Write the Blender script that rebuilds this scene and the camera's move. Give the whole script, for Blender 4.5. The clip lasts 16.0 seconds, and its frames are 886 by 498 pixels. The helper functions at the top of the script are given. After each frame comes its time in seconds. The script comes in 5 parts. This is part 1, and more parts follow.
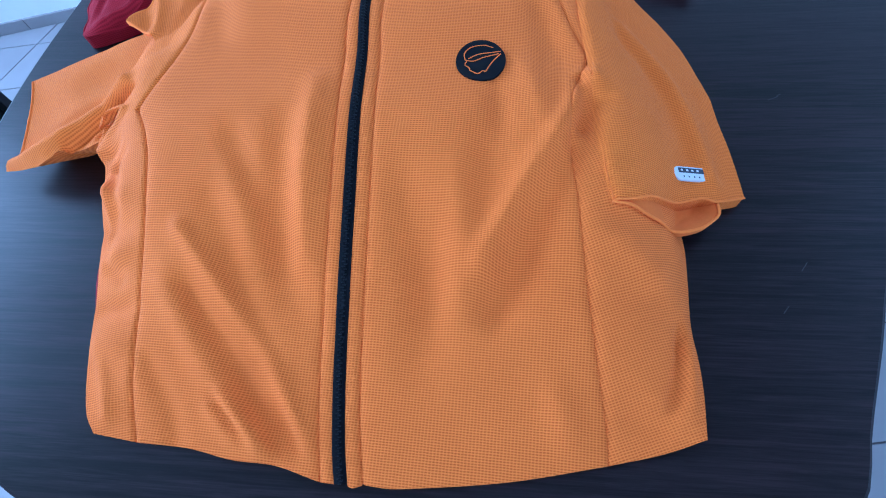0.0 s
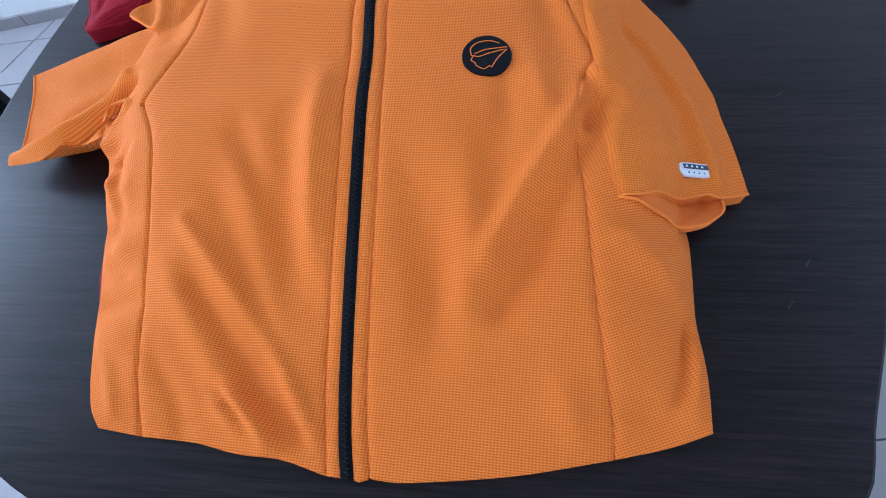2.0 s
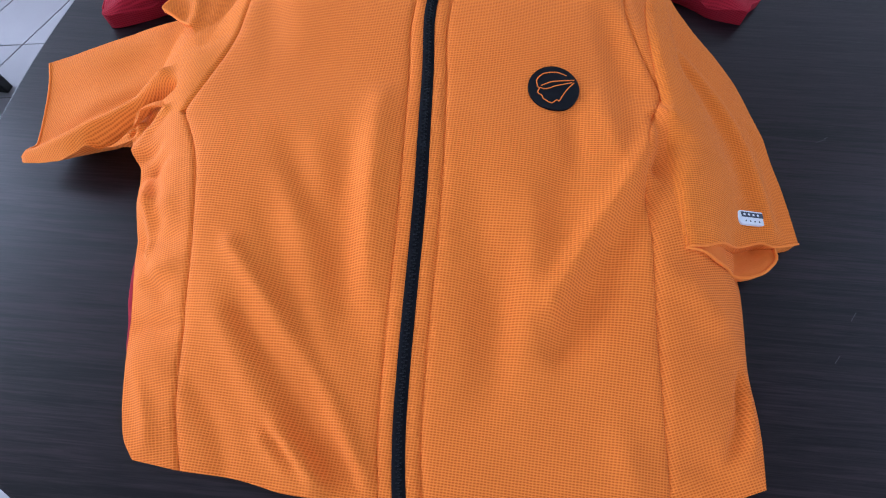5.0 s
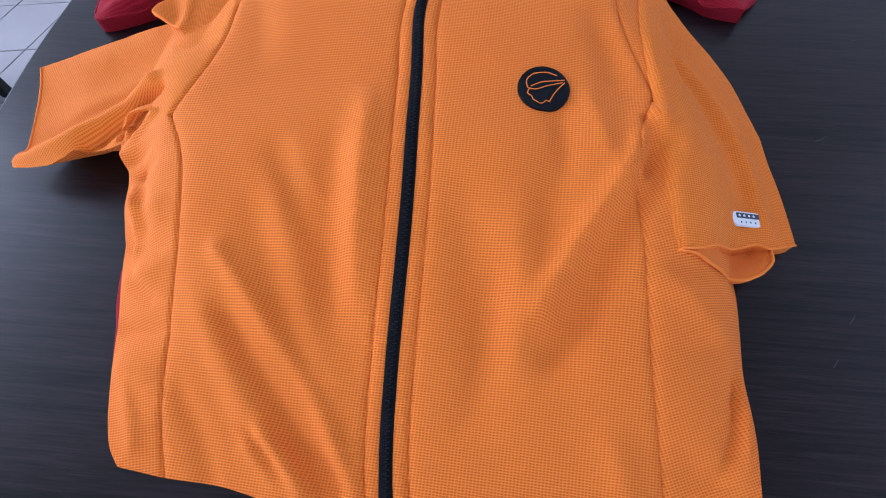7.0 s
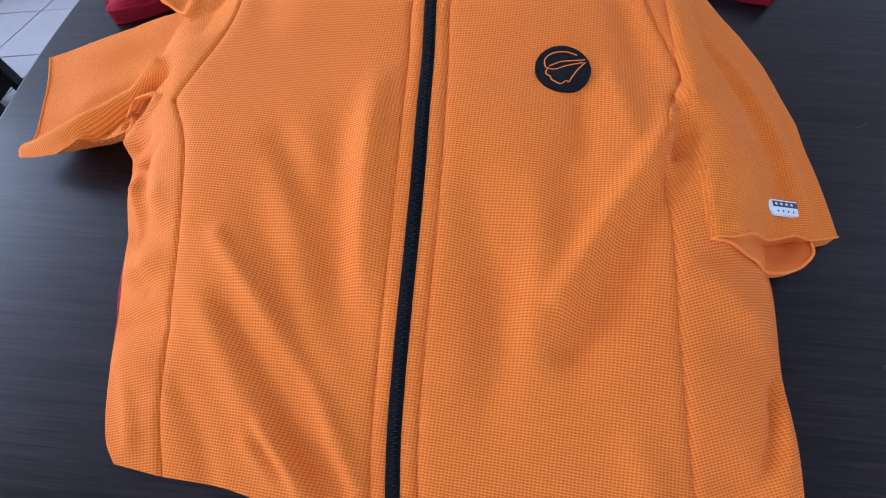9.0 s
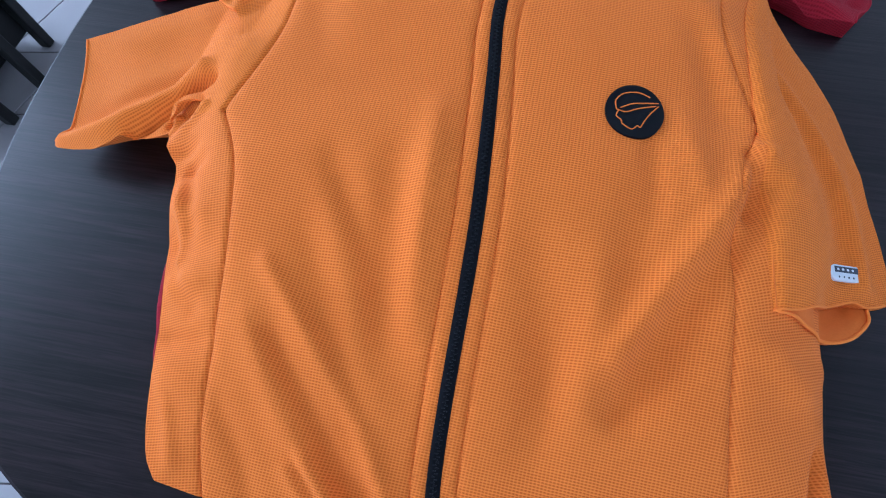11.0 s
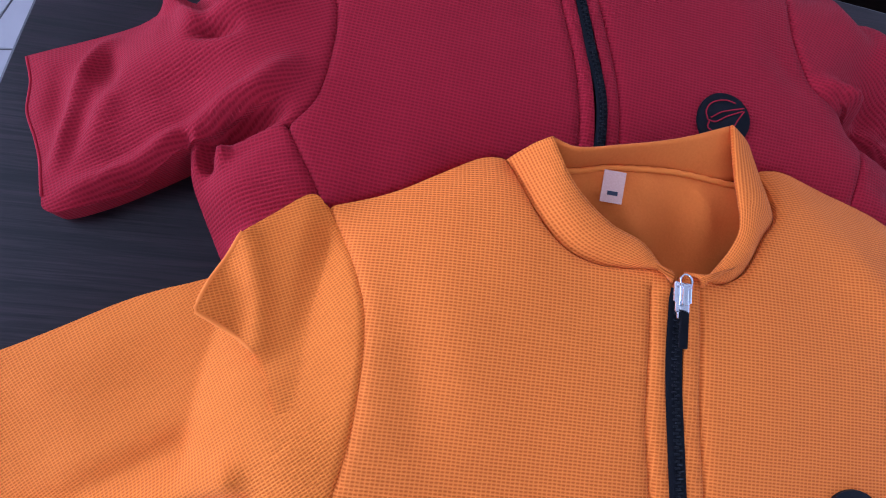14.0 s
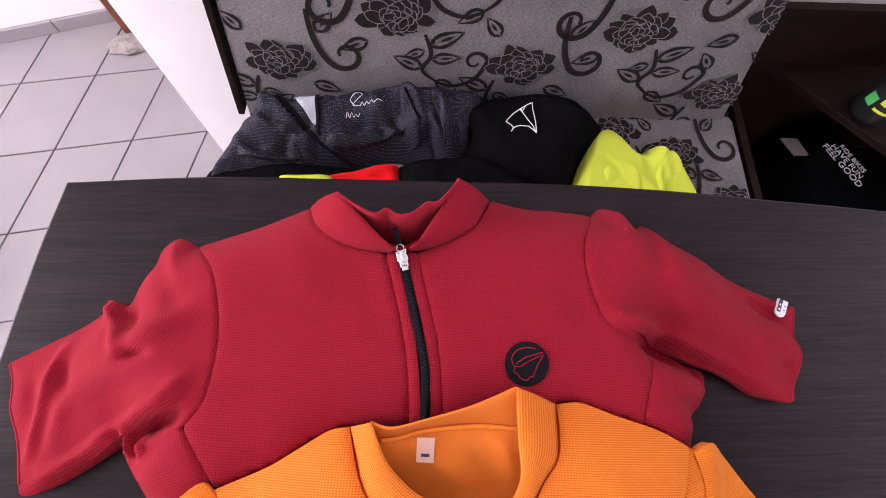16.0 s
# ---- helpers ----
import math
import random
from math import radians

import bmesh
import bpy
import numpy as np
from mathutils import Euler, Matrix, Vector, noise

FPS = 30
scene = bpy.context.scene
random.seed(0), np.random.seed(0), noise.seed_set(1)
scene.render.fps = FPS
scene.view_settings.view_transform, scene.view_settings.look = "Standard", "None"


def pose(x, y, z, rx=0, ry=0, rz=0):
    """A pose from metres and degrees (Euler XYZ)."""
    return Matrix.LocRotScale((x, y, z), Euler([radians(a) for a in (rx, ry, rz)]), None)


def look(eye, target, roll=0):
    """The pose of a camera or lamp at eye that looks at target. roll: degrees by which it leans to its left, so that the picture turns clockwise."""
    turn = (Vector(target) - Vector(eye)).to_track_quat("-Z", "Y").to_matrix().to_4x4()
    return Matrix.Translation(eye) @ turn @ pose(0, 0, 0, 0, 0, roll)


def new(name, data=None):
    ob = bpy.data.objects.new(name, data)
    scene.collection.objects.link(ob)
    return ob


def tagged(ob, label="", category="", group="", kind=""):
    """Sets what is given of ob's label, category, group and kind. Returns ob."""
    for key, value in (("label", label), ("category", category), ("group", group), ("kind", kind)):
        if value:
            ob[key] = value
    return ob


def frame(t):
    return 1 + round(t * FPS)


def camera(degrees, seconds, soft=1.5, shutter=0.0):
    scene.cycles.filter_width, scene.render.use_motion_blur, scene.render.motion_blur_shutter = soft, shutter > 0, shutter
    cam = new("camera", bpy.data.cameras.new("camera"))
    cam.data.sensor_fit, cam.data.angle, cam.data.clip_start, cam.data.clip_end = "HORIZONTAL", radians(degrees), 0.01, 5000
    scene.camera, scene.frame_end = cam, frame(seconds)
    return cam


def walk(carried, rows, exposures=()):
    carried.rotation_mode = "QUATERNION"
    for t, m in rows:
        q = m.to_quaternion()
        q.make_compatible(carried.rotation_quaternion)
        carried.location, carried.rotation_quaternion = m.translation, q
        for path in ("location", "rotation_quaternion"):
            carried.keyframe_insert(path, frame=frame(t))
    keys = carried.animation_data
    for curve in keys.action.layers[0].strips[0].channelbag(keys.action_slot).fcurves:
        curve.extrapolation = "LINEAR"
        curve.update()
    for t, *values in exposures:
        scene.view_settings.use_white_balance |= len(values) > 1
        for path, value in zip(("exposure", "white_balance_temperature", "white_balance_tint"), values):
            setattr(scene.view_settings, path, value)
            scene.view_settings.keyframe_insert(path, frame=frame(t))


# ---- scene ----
cam = camera(86.0, 16.0, 1.05)
PATH = [
    (0, (0.0983, -0.0238, 1.1884), (0.0479, 0.2129, 0.7500), -9.58),
    (0.5, (0.0824, -0.0580, 1.1645), (0.0266, 0.1691, 0.7500), -11.86),
    (1, (0.1020, -0.0566, 1.1773), (0.0409, 0.1835, 0.7500), -11.93),
    (1.5, (0.1035, -0.0287, 1.1834), (0.0485, 0.2059, 0.7500), -10.88),
    (2, (0.0900, -0.0282, 1.1874), (0.0429, 0.2072, 0.7500), -8.81),
    (2.5, (0.0730, -0.0168, 1.1864), (0.0371, 0.2128, 0.7500), -5.62),
    (3, (0.0528, -0.0093, 1.1851), (0.0230, 0.2150, 0.7500), -3.64),
    (3.5, (0.0466, -0.0035, 1.1868), (0.0160, 0.2157, 0.7500), -3.37),
    (4, (0.0303, 0.0041, 1.1984), (0.0049, 0.2272, 0.7500), -1.93),
    (6.3, (0.0058, 0.0162, 1.2004), (-0.0153, 0.2496, 0.7500), 0.32),
    (6.5, (0.0080, 0.0159, 1.1956), (-0.0135, 0.2473, 0.7500), 0.02),
    (7, (0.0244, 0.0189, 1.1951), (-0.0013, 0.2447, 0.7500), -1.69),
    (7.5, (0.0269, 0.0220, 1.1944), (-0.0011, 0.2491, 0.7500), -2.39),
    (8, (0.0324, 0.0202, 1.1882), (-0.0008, 0.2437, 0.7500), -3.41),
    (8.5, (0.0583, -0.0116, 1.1521), (0.0172, 0.2032, 0.7500), -6.21),
    (9, (0.0274, 0.0185, 1.1667), (-0.0130, 0.2342, 0.7500), -5.16),
    (9.2, (0.0064, 0.0542, 1.1859), (-0.0323, 0.2652, 0.7500), -4.61),
    (11.3, (-0.0344, 0.0821, 1.1864), (-0.0725, 0.2690, 0.7500), -1.31),
    (11.5, (-0.0462, 0.1039, 1.1897), (-0.0829, 0.2914, 0.7500), -0.97),
    (12, (-0.0692, 0.1756, 1.2156), (-0.0972, 0.3584, 0.7500), 1.91),
    (12.5, (-0.0572, 0.2045, 1.2315), (-0.0813, 0.3847, 0.7500), 2.71),
    (13, (-0.0884, 0.2727, 1.2529), (-0.0896, 0.4373, 0.7500), 9.66),
    (13.5, (-0.1866, 0.3954, 1.2110), (-0.1482, 0.5046, 0.7500), 25.99),
    (14, (-0.2364, 0.4485, 1.1640), (-0.1828, 0.5516, 0.7500), 32.56),
    (14.5, (-0.1899, 0.5095, 1.2126), (-0.1452, 0.6269, 0.7500), 21.90),
    (15, (-0.1481, 0.5543, 1.2929), (-0.1077, 0.7440, 0.7500), 12.00),
    (15.5, (-0.1070, 0.5796, 1.3229), (-0.0679, 0.7766, 0.7500), 10.49),
    (16, (-0.0819, 0.6281, 1.3505), (-0.0467, 0.8236, 0.7500), 9.60),
]
# the clip's camera starts cold and settles within a second
LOOKS = [(0.0, 0.21, 3950, 6), (0.5, 0.21, 4250, 6), (0.9, 0.21, 4650, 7), (1.4, 0.15, 4900, 9), (3.0, 0.15, 5100, 10), (4.2, 0.15, 5250, 14), (6.3, 0.17, 5350, 19), (9.0, 0.17, 5200, 17), (12.0, 0.03, 4850, 9), (13.2, 0.03, 4900, 16), (14.0, 0.03, 4950, 28), (14.6, 0.17, 5250, 34), (15.0, 0.45, 6050, 32), (15.4, 0.55, 6450, 34), (16.0, 0.69, 7100, 36)]
walk(cam, [(t, look(eye, target, roll)) for t, eye, target, roll in PATH], LOOKS)

# ---- light ----
world = bpy.data.worlds.new("daylight")
scene.world = world
world.use_nodes = True
wn = world.node_tree.nodes
sky = wn.new("ShaderNodeTexSky")
sky.sky_type, sky.sun_disc = "NISHITA", False
sky.sun_elevation, sky.sun_rotation = radians(50), radians(250)
world.node_tree.links.new(sky.outputs[0], wn["Background"].inputs[0])
wn["Background"].inputs[1].default_value = 0.1


def area_lamp(name, place, target, width, height, watts, colour):
    lamp = bpy.data.lights.new(name, "AREA")
    lamp.shape, lamp.size, lamp.size_y, lamp.energy, lamp.color = "RECTANGLE", width, height, watts, colour
    ob = new(name, lamp)
    ob.matrix_world = look(place, target)
    return ob


area_lamp("window_light", (-2.72, 1.05, 1.6), (-1.0, 0.8, 1.2), 1.9, 1.4, 90, (0.86, 0.93, 1.0))
# lamp added behind the camera as front fill; its opening is unseen
area_lamp("front_fill_light", (-0.6, -2.35, 0.90), (-0.5, -1.0, 0.90), 1.9, 1.7, 34, (0.86, 0.93, 1.0))

# fill lamp added on the right; no window is known on that side
area_lamp("side_fill_light", (1.70, 0.6, 1.65), (0.4, 0.5, 1.0), 1.3, 1.1, 5, (0.86, 0.93, 1.0))

# ---- materials ----


class Nodes:
    """A small hand for building node materials."""

    def __init__(self, name, colour, rough, metal=0.0):
        self.mat = bpy.data.materials.new(name)
        self.mat.use_nodes = True
        self.tree = self.mat.node_tree
        self.shader = self.tree.nodes["Principled BSDF"]
        self.shader.inputs["Base Color"].default_value = (*colour, 1)
        self.shader.inputs["Roughness"].default_value = rough
        self.shader.inputs["Metallic"].default_value = metal

    def add(self, kind, **sets):
        node = self.tree.nodes.new(kind)
        for key, value in sets.items():
            if key in node.inputs:
                node.inputs[key].default_value = value
        return node

    def link(self, a, b):
        self.tree.links.new(a, b)

    def coords(self, which="Object"):
        return self.add("ShaderNodeTexCoord").outputs[which]

    def math(self, op, a, b=None):
        node = self.add("ShaderNodeMath")
        node.operation = op
        for slot, value in ((0, a), (1, b)):
            if value is None:
                continue
            if isinstance(value, (int, float)):
                node.inputs[slot].default_value = value
            else:
                self.link(value, node.inputs[slot])
        return node.outputs[0]

    def noise(self, scale, detail=4, vector=None, stretch=None, rough=0.55, warp=0.0):
        node = self.add("ShaderNodeTexNoise", Scale=scale, Detail=detail, Roughness=rough, Distortion=warp)
        source = vector or self.coords()
        if stretch:
            mapping = self.add("ShaderNodeMapping")
            mapping.inputs["Scale"].default_value = stretch
            self.link(source, mapping.inputs[0])
            source = mapping.outputs[0]
        self.link(source, node.inputs["Vector"])
        return node.outputs["Fac"]

    def ramp(self, fac, stops):
        node = self.add("ShaderNodeValToRGB")
        ramp = node.color_ramp
        while len(ramp.elements) < len(stops):
            ramp.elements.new(0.5)
        for element, (at, colour) in zip(ramp.elements, stops):
            element.position, element.color = at, (*colour, 1)
        self.link(fac, node.inputs[0])
        return node.outputs[0]

    def bump(self, height, distance, strength=1.0, under=None):
        node = self.add("ShaderNodeBump", Distance=distance, Strength=strength)
        self.link(height, node.inputs["Height"])
        if under:
            self.link(under, node.inputs["Normal"])
        self.link(node.outputs[0], self.shader.inputs["Normal"])
        return node.outputs[0]

    def colour(self, socket):
        self.link(socket, self.shader.inputs["Base Color"])


def knit(name, dark, light, across=0.0034, along=0.0028, depth=0.0009):
    """A waffle knit: small sunken cells in rows, laid along the panel's own UV in metres. The shade in the cells is
    painted in with the dark colour.
    """
    n = Nodes(name, light, 0.78)
    uv = n.coords("UV")
    wob = n.add("ShaderNodeTexNoise", Scale=105.0, Detail=2.0)
    n.link(uv, wob.inputs["Vector"])
    part_uv = n.add("ShaderNodeSeparateXYZ")
    n.link(uv, part_uv.inputs[0])
    shift = n.math("MULTIPLY", n.math("SUBTRACT", wob.outputs["Fac"], 0.5), 0.0007)
    u, v = n.math("ADD", part_uv.outputs[0], shift), n.math("ADD", part_uv.outputs[1], shift)
    su = n.math("ABSOLUTE", n.math("SINE", n.math("MULTIPLY", u, math.pi / across)))
    sv = n.math("ABSOLUTE", n.math("SINE", n.math("MULTIPLY", v, math.pi / along)))
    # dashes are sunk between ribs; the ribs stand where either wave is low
    uneven = n.math("ADD", n.math("MULTIPLY", n.noise(240, 2, uv), 0.3), 0.85)
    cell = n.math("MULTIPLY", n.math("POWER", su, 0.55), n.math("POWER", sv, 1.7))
    rib = n.math("SUBTRACT", 1.0, n.math("MULTIPLY", cell, uneven))
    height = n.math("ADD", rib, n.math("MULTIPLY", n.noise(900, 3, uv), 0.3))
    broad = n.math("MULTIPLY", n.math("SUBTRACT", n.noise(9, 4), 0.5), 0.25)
    mixed = n.math("ADD", n.math("MULTIPLY", cell, uneven), broad)
    # the cells' shade is painted into the colour, on top of the bump
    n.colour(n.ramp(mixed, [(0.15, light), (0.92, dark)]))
    n.bump(height, depth, 1.0)
    n.shader.inputs["Sheen Weight"].default_value = 0.03
    n.shader.inputs["Sheen Roughness"].default_value = 0.5
    n.shader.inputs["Specular IOR Level"].default_value = 0.12
    return n.mat


def cloth(name, colour, other, grain=700.0, depth=0.0004, rough=0.85):
    n = Nodes(name, colour, rough)
    g = n.noise(grain, 2)
    b = n.noise(14, 4)
    n.colour(n.ramp(n.math("ADD", n.math("MULTIPLY", g, 0.5), n.math("MULTIPLY", b, 0.5)), [(0.3, other), (0.7, colour)]))
    n.bump(g, depth, 0.6)
    n.shader.inputs["Sheen Weight"].default_value = 0.03
    n.shader.inputs["Specular IOR Level"].default_value = 0.12
    return n.mat


def plain(name, colour, rough, metal=0.0, mottled=0.08, scale=40.0, depth=0.0002):
    n = Nodes(name, colour, rough, metal)
    g = n.noise(scale, 5)
    lo, hi = [max(c * (1 - mottled), 0) for c in colour], [min(c * (1 + mottled), 1) for c in colour]
    n.colour(n.ramp(g, [(0.3, lo), (0.7, hi)]))
    if depth:
        n.bump(n.noise(scale * 6, 3), depth, 0.5)
    return n.mat


def wood(name, dark, light, rough, across=(4.5, 62, 62)):
    """Grain that runs along x, with long streaks and fine pores."""
    n = Nodes(name, dark, rough)
    streak = n.noise(1.0, 6, stretch=across, rough=0.6, warp=0.9)
    warp = n.noise(3.0, 3, stretch=(0.6, 5, 5))
    lines = n.noise(1.0, 4, stretch=tuple(a * 3.4 for a in across), rough=0.65, warp=1.2)
    pores = n.noise(1.0, 3, stretch=tuple(a * 7 for a in across))
    fac = n.math("ADD", n.math("ADD", n.math("MULTIPLY", streak, 0.30), n.math("MULTIPLY", lines, 0.42)), n.math("ADD", n.math("MULTIPLY", warp, 0.14), n.math("MULTIPLY", pores, 0.14)))
    n.colour(n.ramp(fac, [(0.42, dark), (0.5, [a * 0.55 + b * 0.45 for a, b in zip(dark, light)]), (0.58, light)]))
    sheen = n.noise(5, 4)
    rough_node = n.math("ADD", n.math("MULTIPLY", sheen, 0.14), rough - 0.07)
    n.link(rough_node, n.shader.inputs["Roughness"])
    n.bump(fac, 0.0006, 0.35)
    return n.mat


def upholstery():
    """Heathered grey weave: short dark and pale threads along x over a fine grain."""
    n = Nodes("grey_upholstery", (0.2, 0.19, 0.19), 0.92)
    threads = n.noise(1.0, 3, stretch=(170, 900, 900))
    upright = n.noise(1.0, 3, stretch=(900, 900, 190))
    broad = n.noise(11, 4)
    mix = n.math("ADD", n.math("MULTIPLY", threads, 0.5), n.math("ADD", n.math("MULTIPLY", upright, 0.32), n.math("MULTIPLY", broad, 0.18)))
    n.colour(n.ramp(mix, [(0.36, (0.075, 0.070, 0.070)), (0.5, (0.165, 0.155, 0.158)), (0.64, (0.28, 0.265, 0.270))]))
    n.bump(threads, 0.0006, 0.6)
    n.shader.inputs["Specular IOR Level"].default_value = 0.1
    return n.mat


# knits: first colour is the painted shade in the cells, second the ribs
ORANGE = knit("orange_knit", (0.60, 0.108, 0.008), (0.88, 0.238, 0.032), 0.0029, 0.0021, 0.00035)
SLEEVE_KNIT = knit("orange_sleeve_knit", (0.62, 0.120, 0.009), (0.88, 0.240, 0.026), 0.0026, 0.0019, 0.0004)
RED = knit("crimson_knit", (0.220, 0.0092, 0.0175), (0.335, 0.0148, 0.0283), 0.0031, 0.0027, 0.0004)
ORANGE_INSIDE = cloth("orange_lining", (0.80, 0.205, 0.030), (0.72, 0.17, 0.022), 500)
RED_INSIDE = cloth("crimson_lining", (0.34, 0.018, 0.032), (0.28, 0.013, 0.024), 500)
SCARLET = cloth("scarlet_tape", (0.70, 0.012, 0.012), (0.60, 0.01, 0.01))
BLACK_TAPE = cloth("black_tape", (0.009, 0.010, 0.013), (0.006, 0.006, 0.008), 900)
BLACK_TEETH = plain("black_teeth", (0.010, 0.011, 0.014), 0.38)
RUBBER = plain("black_rubber", (0.007, 0.008, 0.011), 0.5, scale=90)
SILVER = plain("silver_metal", (0.75, 0.75, 0.77), 0.24, 1.0)
LABEL = plain("label_white", (0.72, 0.74, 0.78), 0.45)
LABEL_INK = plain("label_ink", (0.02, 0.025, 0.045), 0.5)
LABEL_PINK = cloth("label_cloth", (0.72, 0.45, 0.36), (0.62, 0.36, 0.28))
TABLE = wood("dark_table_wood", (0.0041, 0.0027, 0.0034), (0.0215, 0.0132, 0.0160), 0.32, (3.2, 95, 95))
SHELF = wood("wenge_wood", (0.0065, 0.0032, 0.0026), (0.0175, 0.0082, 0.0062), 0.55)
TILE = plain("floor_tile", (0.285, 0.266, 0.272), 0.5, mottled=0.05, scale=6, depth=0.0001)
PAPER_TAG = plain("paper_tag", (0.20, 0.18, 0.175), 0.7)
SCRATCH = plain("scratched_wood", (0.032, 0.029, 0.029), 0.7)
GROUT = plain("grout", (0.10, 0.085, 0.085), 0.9, mottled=0.3, scale=30)
WHITE = plain("white_paint", (0.86, 0.86, 0.85), 0.6, mottled=0.03, scale=8)
CEILING = plain("ceiling_paint", (0.82, 0.82, 0.80), 0.8, mottled=0.03, scale=8)
BROWN = wood("red_brown_wood", (0.13, 0.035, 0.015), (0.24, 0.075, 0.035), 0.4, (60, 60, 2.2))
FABRIC = upholstery()
FABRIC_DARK = cloth("charcoal_weave", (0.019, 0.015, 0.0145), (0.009, 0.0075, 0.0075), 520, 0.0005, 0.75)
BLACK = cloth("black_cloth", (0.0045, 0.0045, 0.005), (0.003, 0.003, 0.0035), 500)
BLACK.node_tree.nodes["Principled BSDF"].inputs["Specular IOR Level"].default_value = 0.02
BLACK.node_tree.nodes["Principled BSDF"].inputs["Sheen Weight"].default_value = 0.0
LIME = cloth("neon_yellow_cloth", (0.63, 0.73, 0.075), (0.54, 0.64, 0.055), 300)
BRIGHT_RED = cloth("bright_red_cloth", (0.80, 0.012, 0.012), (0.66, 0.008, 0.008))
PALE = cloth("pale_grey_cloth", (0.52, 0.54, 0.60), (0.42, 0.44, 0.50))
WHITE_INK = plain("white_print", (0.80, 0.80, 0.82), 0.6)
METAL_BLACK = plain("black_metal", (0.012, 0.012, 0.012), 0.45)
LEAF = plain("leaf_green", (0.10, 0.13, 0.015), 0.45, mottled=0.35, scale=60)
BOTTLE = plain("bottle_black", (0.012, 0.0125, 0.012), 0.3)
GREEN = plain("label_green", (0.03, 0.42, 0.10), 0.45)
STONE = plain("grey_stone", (0.30, 0.27, 0.25), 0.85, mottled=0.35, scale=60, depth=0.002)
for dull, gloss in ((TABLE, 0.17), (RED, 0.05), (RED_INSIDE, 0.05), (SHELF, 0.08), (RUBBER, 0.08), (BLACK_TEETH, 0.2), (BLACK_TAPE, 0.04), (METAL_BLACK, 0.3)):
    dull.node_tree.nodes["Principled BSDF"].inputs["Specular IOR Level"].default_value = gloss


def mesh_cloth():
    """Dark sports mesh with fine pale dots."""
    n = Nodes("dotted_mesh", (0.02, 0.022, 0.03), 0.6)
    n.shader.inputs["Specular IOR Level"].default_value = 0.18
    cells = n.add("ShaderNodeTexVoronoi", Scale=300.0, Randomness=0.25)
    n.link(n.coords(), cells.inputs["Vector"])
    n.colour(n.ramp(cells.outputs["Distance"], [(0.16, (0.115, 0.120, 0.160)), (0.36, (0.009, 0.009, 0.016))]))
    n.bump(cells.outputs["Distance"], 0.0008, 0.7)
    return n.mat


MESH = mesh_cloth()

# ---- building helpers ----


def part(name, bm, material, parent=None, label="", smooth=True):
    """Links a bmesh as one mesh object under a thing or a part."""
    data = bpy.data.meshes.new(name)
    bm.to_mesh(data)
    bm.free()
    data.materials.append(material)
    if smooth:
        data.polygons.foreach_set("use_smooth", [True] * len(data.polygons))
    ob = new(name, data)
    if parent:
        ob.parent = parent
    if label:
        ob["label"] = label
    return ob


def thing(name, label, category, place=(0, 0, 0), group="", kind=""):
    ob = new(name)
    ob.location = place
    return tagged(ob, label, category, group, kind)


def box(bm, lo, hi, m=None, bevel=0.0):
    """A box between two corners, with its edges rounded."""
    made = bmesh.ops.create_cube(bm, size=1.0)["verts"]
    for v in made:
        v.co = Vector(tuple((a + b) / 2 + c * (b - a) for a, b, c in zip(lo, hi, v.co)))
    if m:
        bmesh.ops.transform(bm, matrix=m, verts=made)
    if bevel:
        edges = list({e for v in made for e in v.link_edges})
        bmesh.ops.bevel(bm, geom=edges, offset=bevel, segments=2, profile=0.5, affect="EDGES")
    return bm


def box_part(name, lo, hi, material, parent=None, label="", m=None, bevel=0.002):
    ob = part(name, box(bmesh.new(), lo, hi, m, bevel), material, parent, label, False)
    return ob


def smoothed(points, closed=False, steps=6):
    """A smooth line through plan points. A point given twice stays a corner."""
    p = [np.array(q, float) for q in points]
    n = len(p)
    out = []
    for i in range(n if closed else n - 1):
        b, c = p[i], p[(i + 1) % n]
        if np.allclose(b, c):
            continue
        a = p[i - 1] if closed or i else b
        d = p[(i + 2) % n] if closed or i + 2 < n else c
        ta = (c - a) / 2 if not np.allclose(a, b) else (c - b)
        td = (d - b) / 2 if not np.allclose(c, d) else (c - b)
        long = np.linalg.norm(c - b)
        for t in (ta, td):
            size = np.linalg.norm(t)
            if size > 1.1 * long:
                t *= 1.1 * long / size
        for k in range(steps):
            s = k / steps
            out.append((2 * s**3 - 3 * s**2 + 1) * b + (s**3 - 2 * s**2 + s) * ta + (3 * s**2 - 2 * s**3) * c + (s**3 - s**2) * td)
    if not closed:
        out.append(p[-1])
    return np.array(out)


def spaced(line, gap, closed=False):
    """The same line with points at even steps."""
    pts = np.vstack([line, line[:1]]) if closed else line
    far = np.r_[0, np.cumsum(np.linalg.norm(np.diff(pts, axis=0), axis=1))]
    count = max(3, int(round(far[-1] / gap)))
    at = np.linspace(0, far[-1], count + 1)
    if closed:
        at = at[:-1]
    return np.stack([np.interp(at, far, pts[:, k]) for k in range(pts.shape[1])], 1)


def off_line(x, y, line, closed=False):
    """Distance of plan points from a line of points."""
    a = line if closed else line[:-1]
    b = np.roll(line, -1, 0) if closed else line[1:]
    x, y = np.ravel(x), np.ravel(y)
    best = np.full(len(x), 1e9)
    for (ax, ay), (bx, by) in zip(a[:, :2], b[:, :2]):
        dx, dy = bx - ax, by - ay
        s = np.clip(((x - ax) * dx + (y - ay) * dy) / (dx * dx + dy * dy + 1e-12), 0, 1)
        best = np.minimum(best, (x - ax - s * dx) ** 2 + (y - ay - s * dy) ** 2)
    return np.sqrt(best)


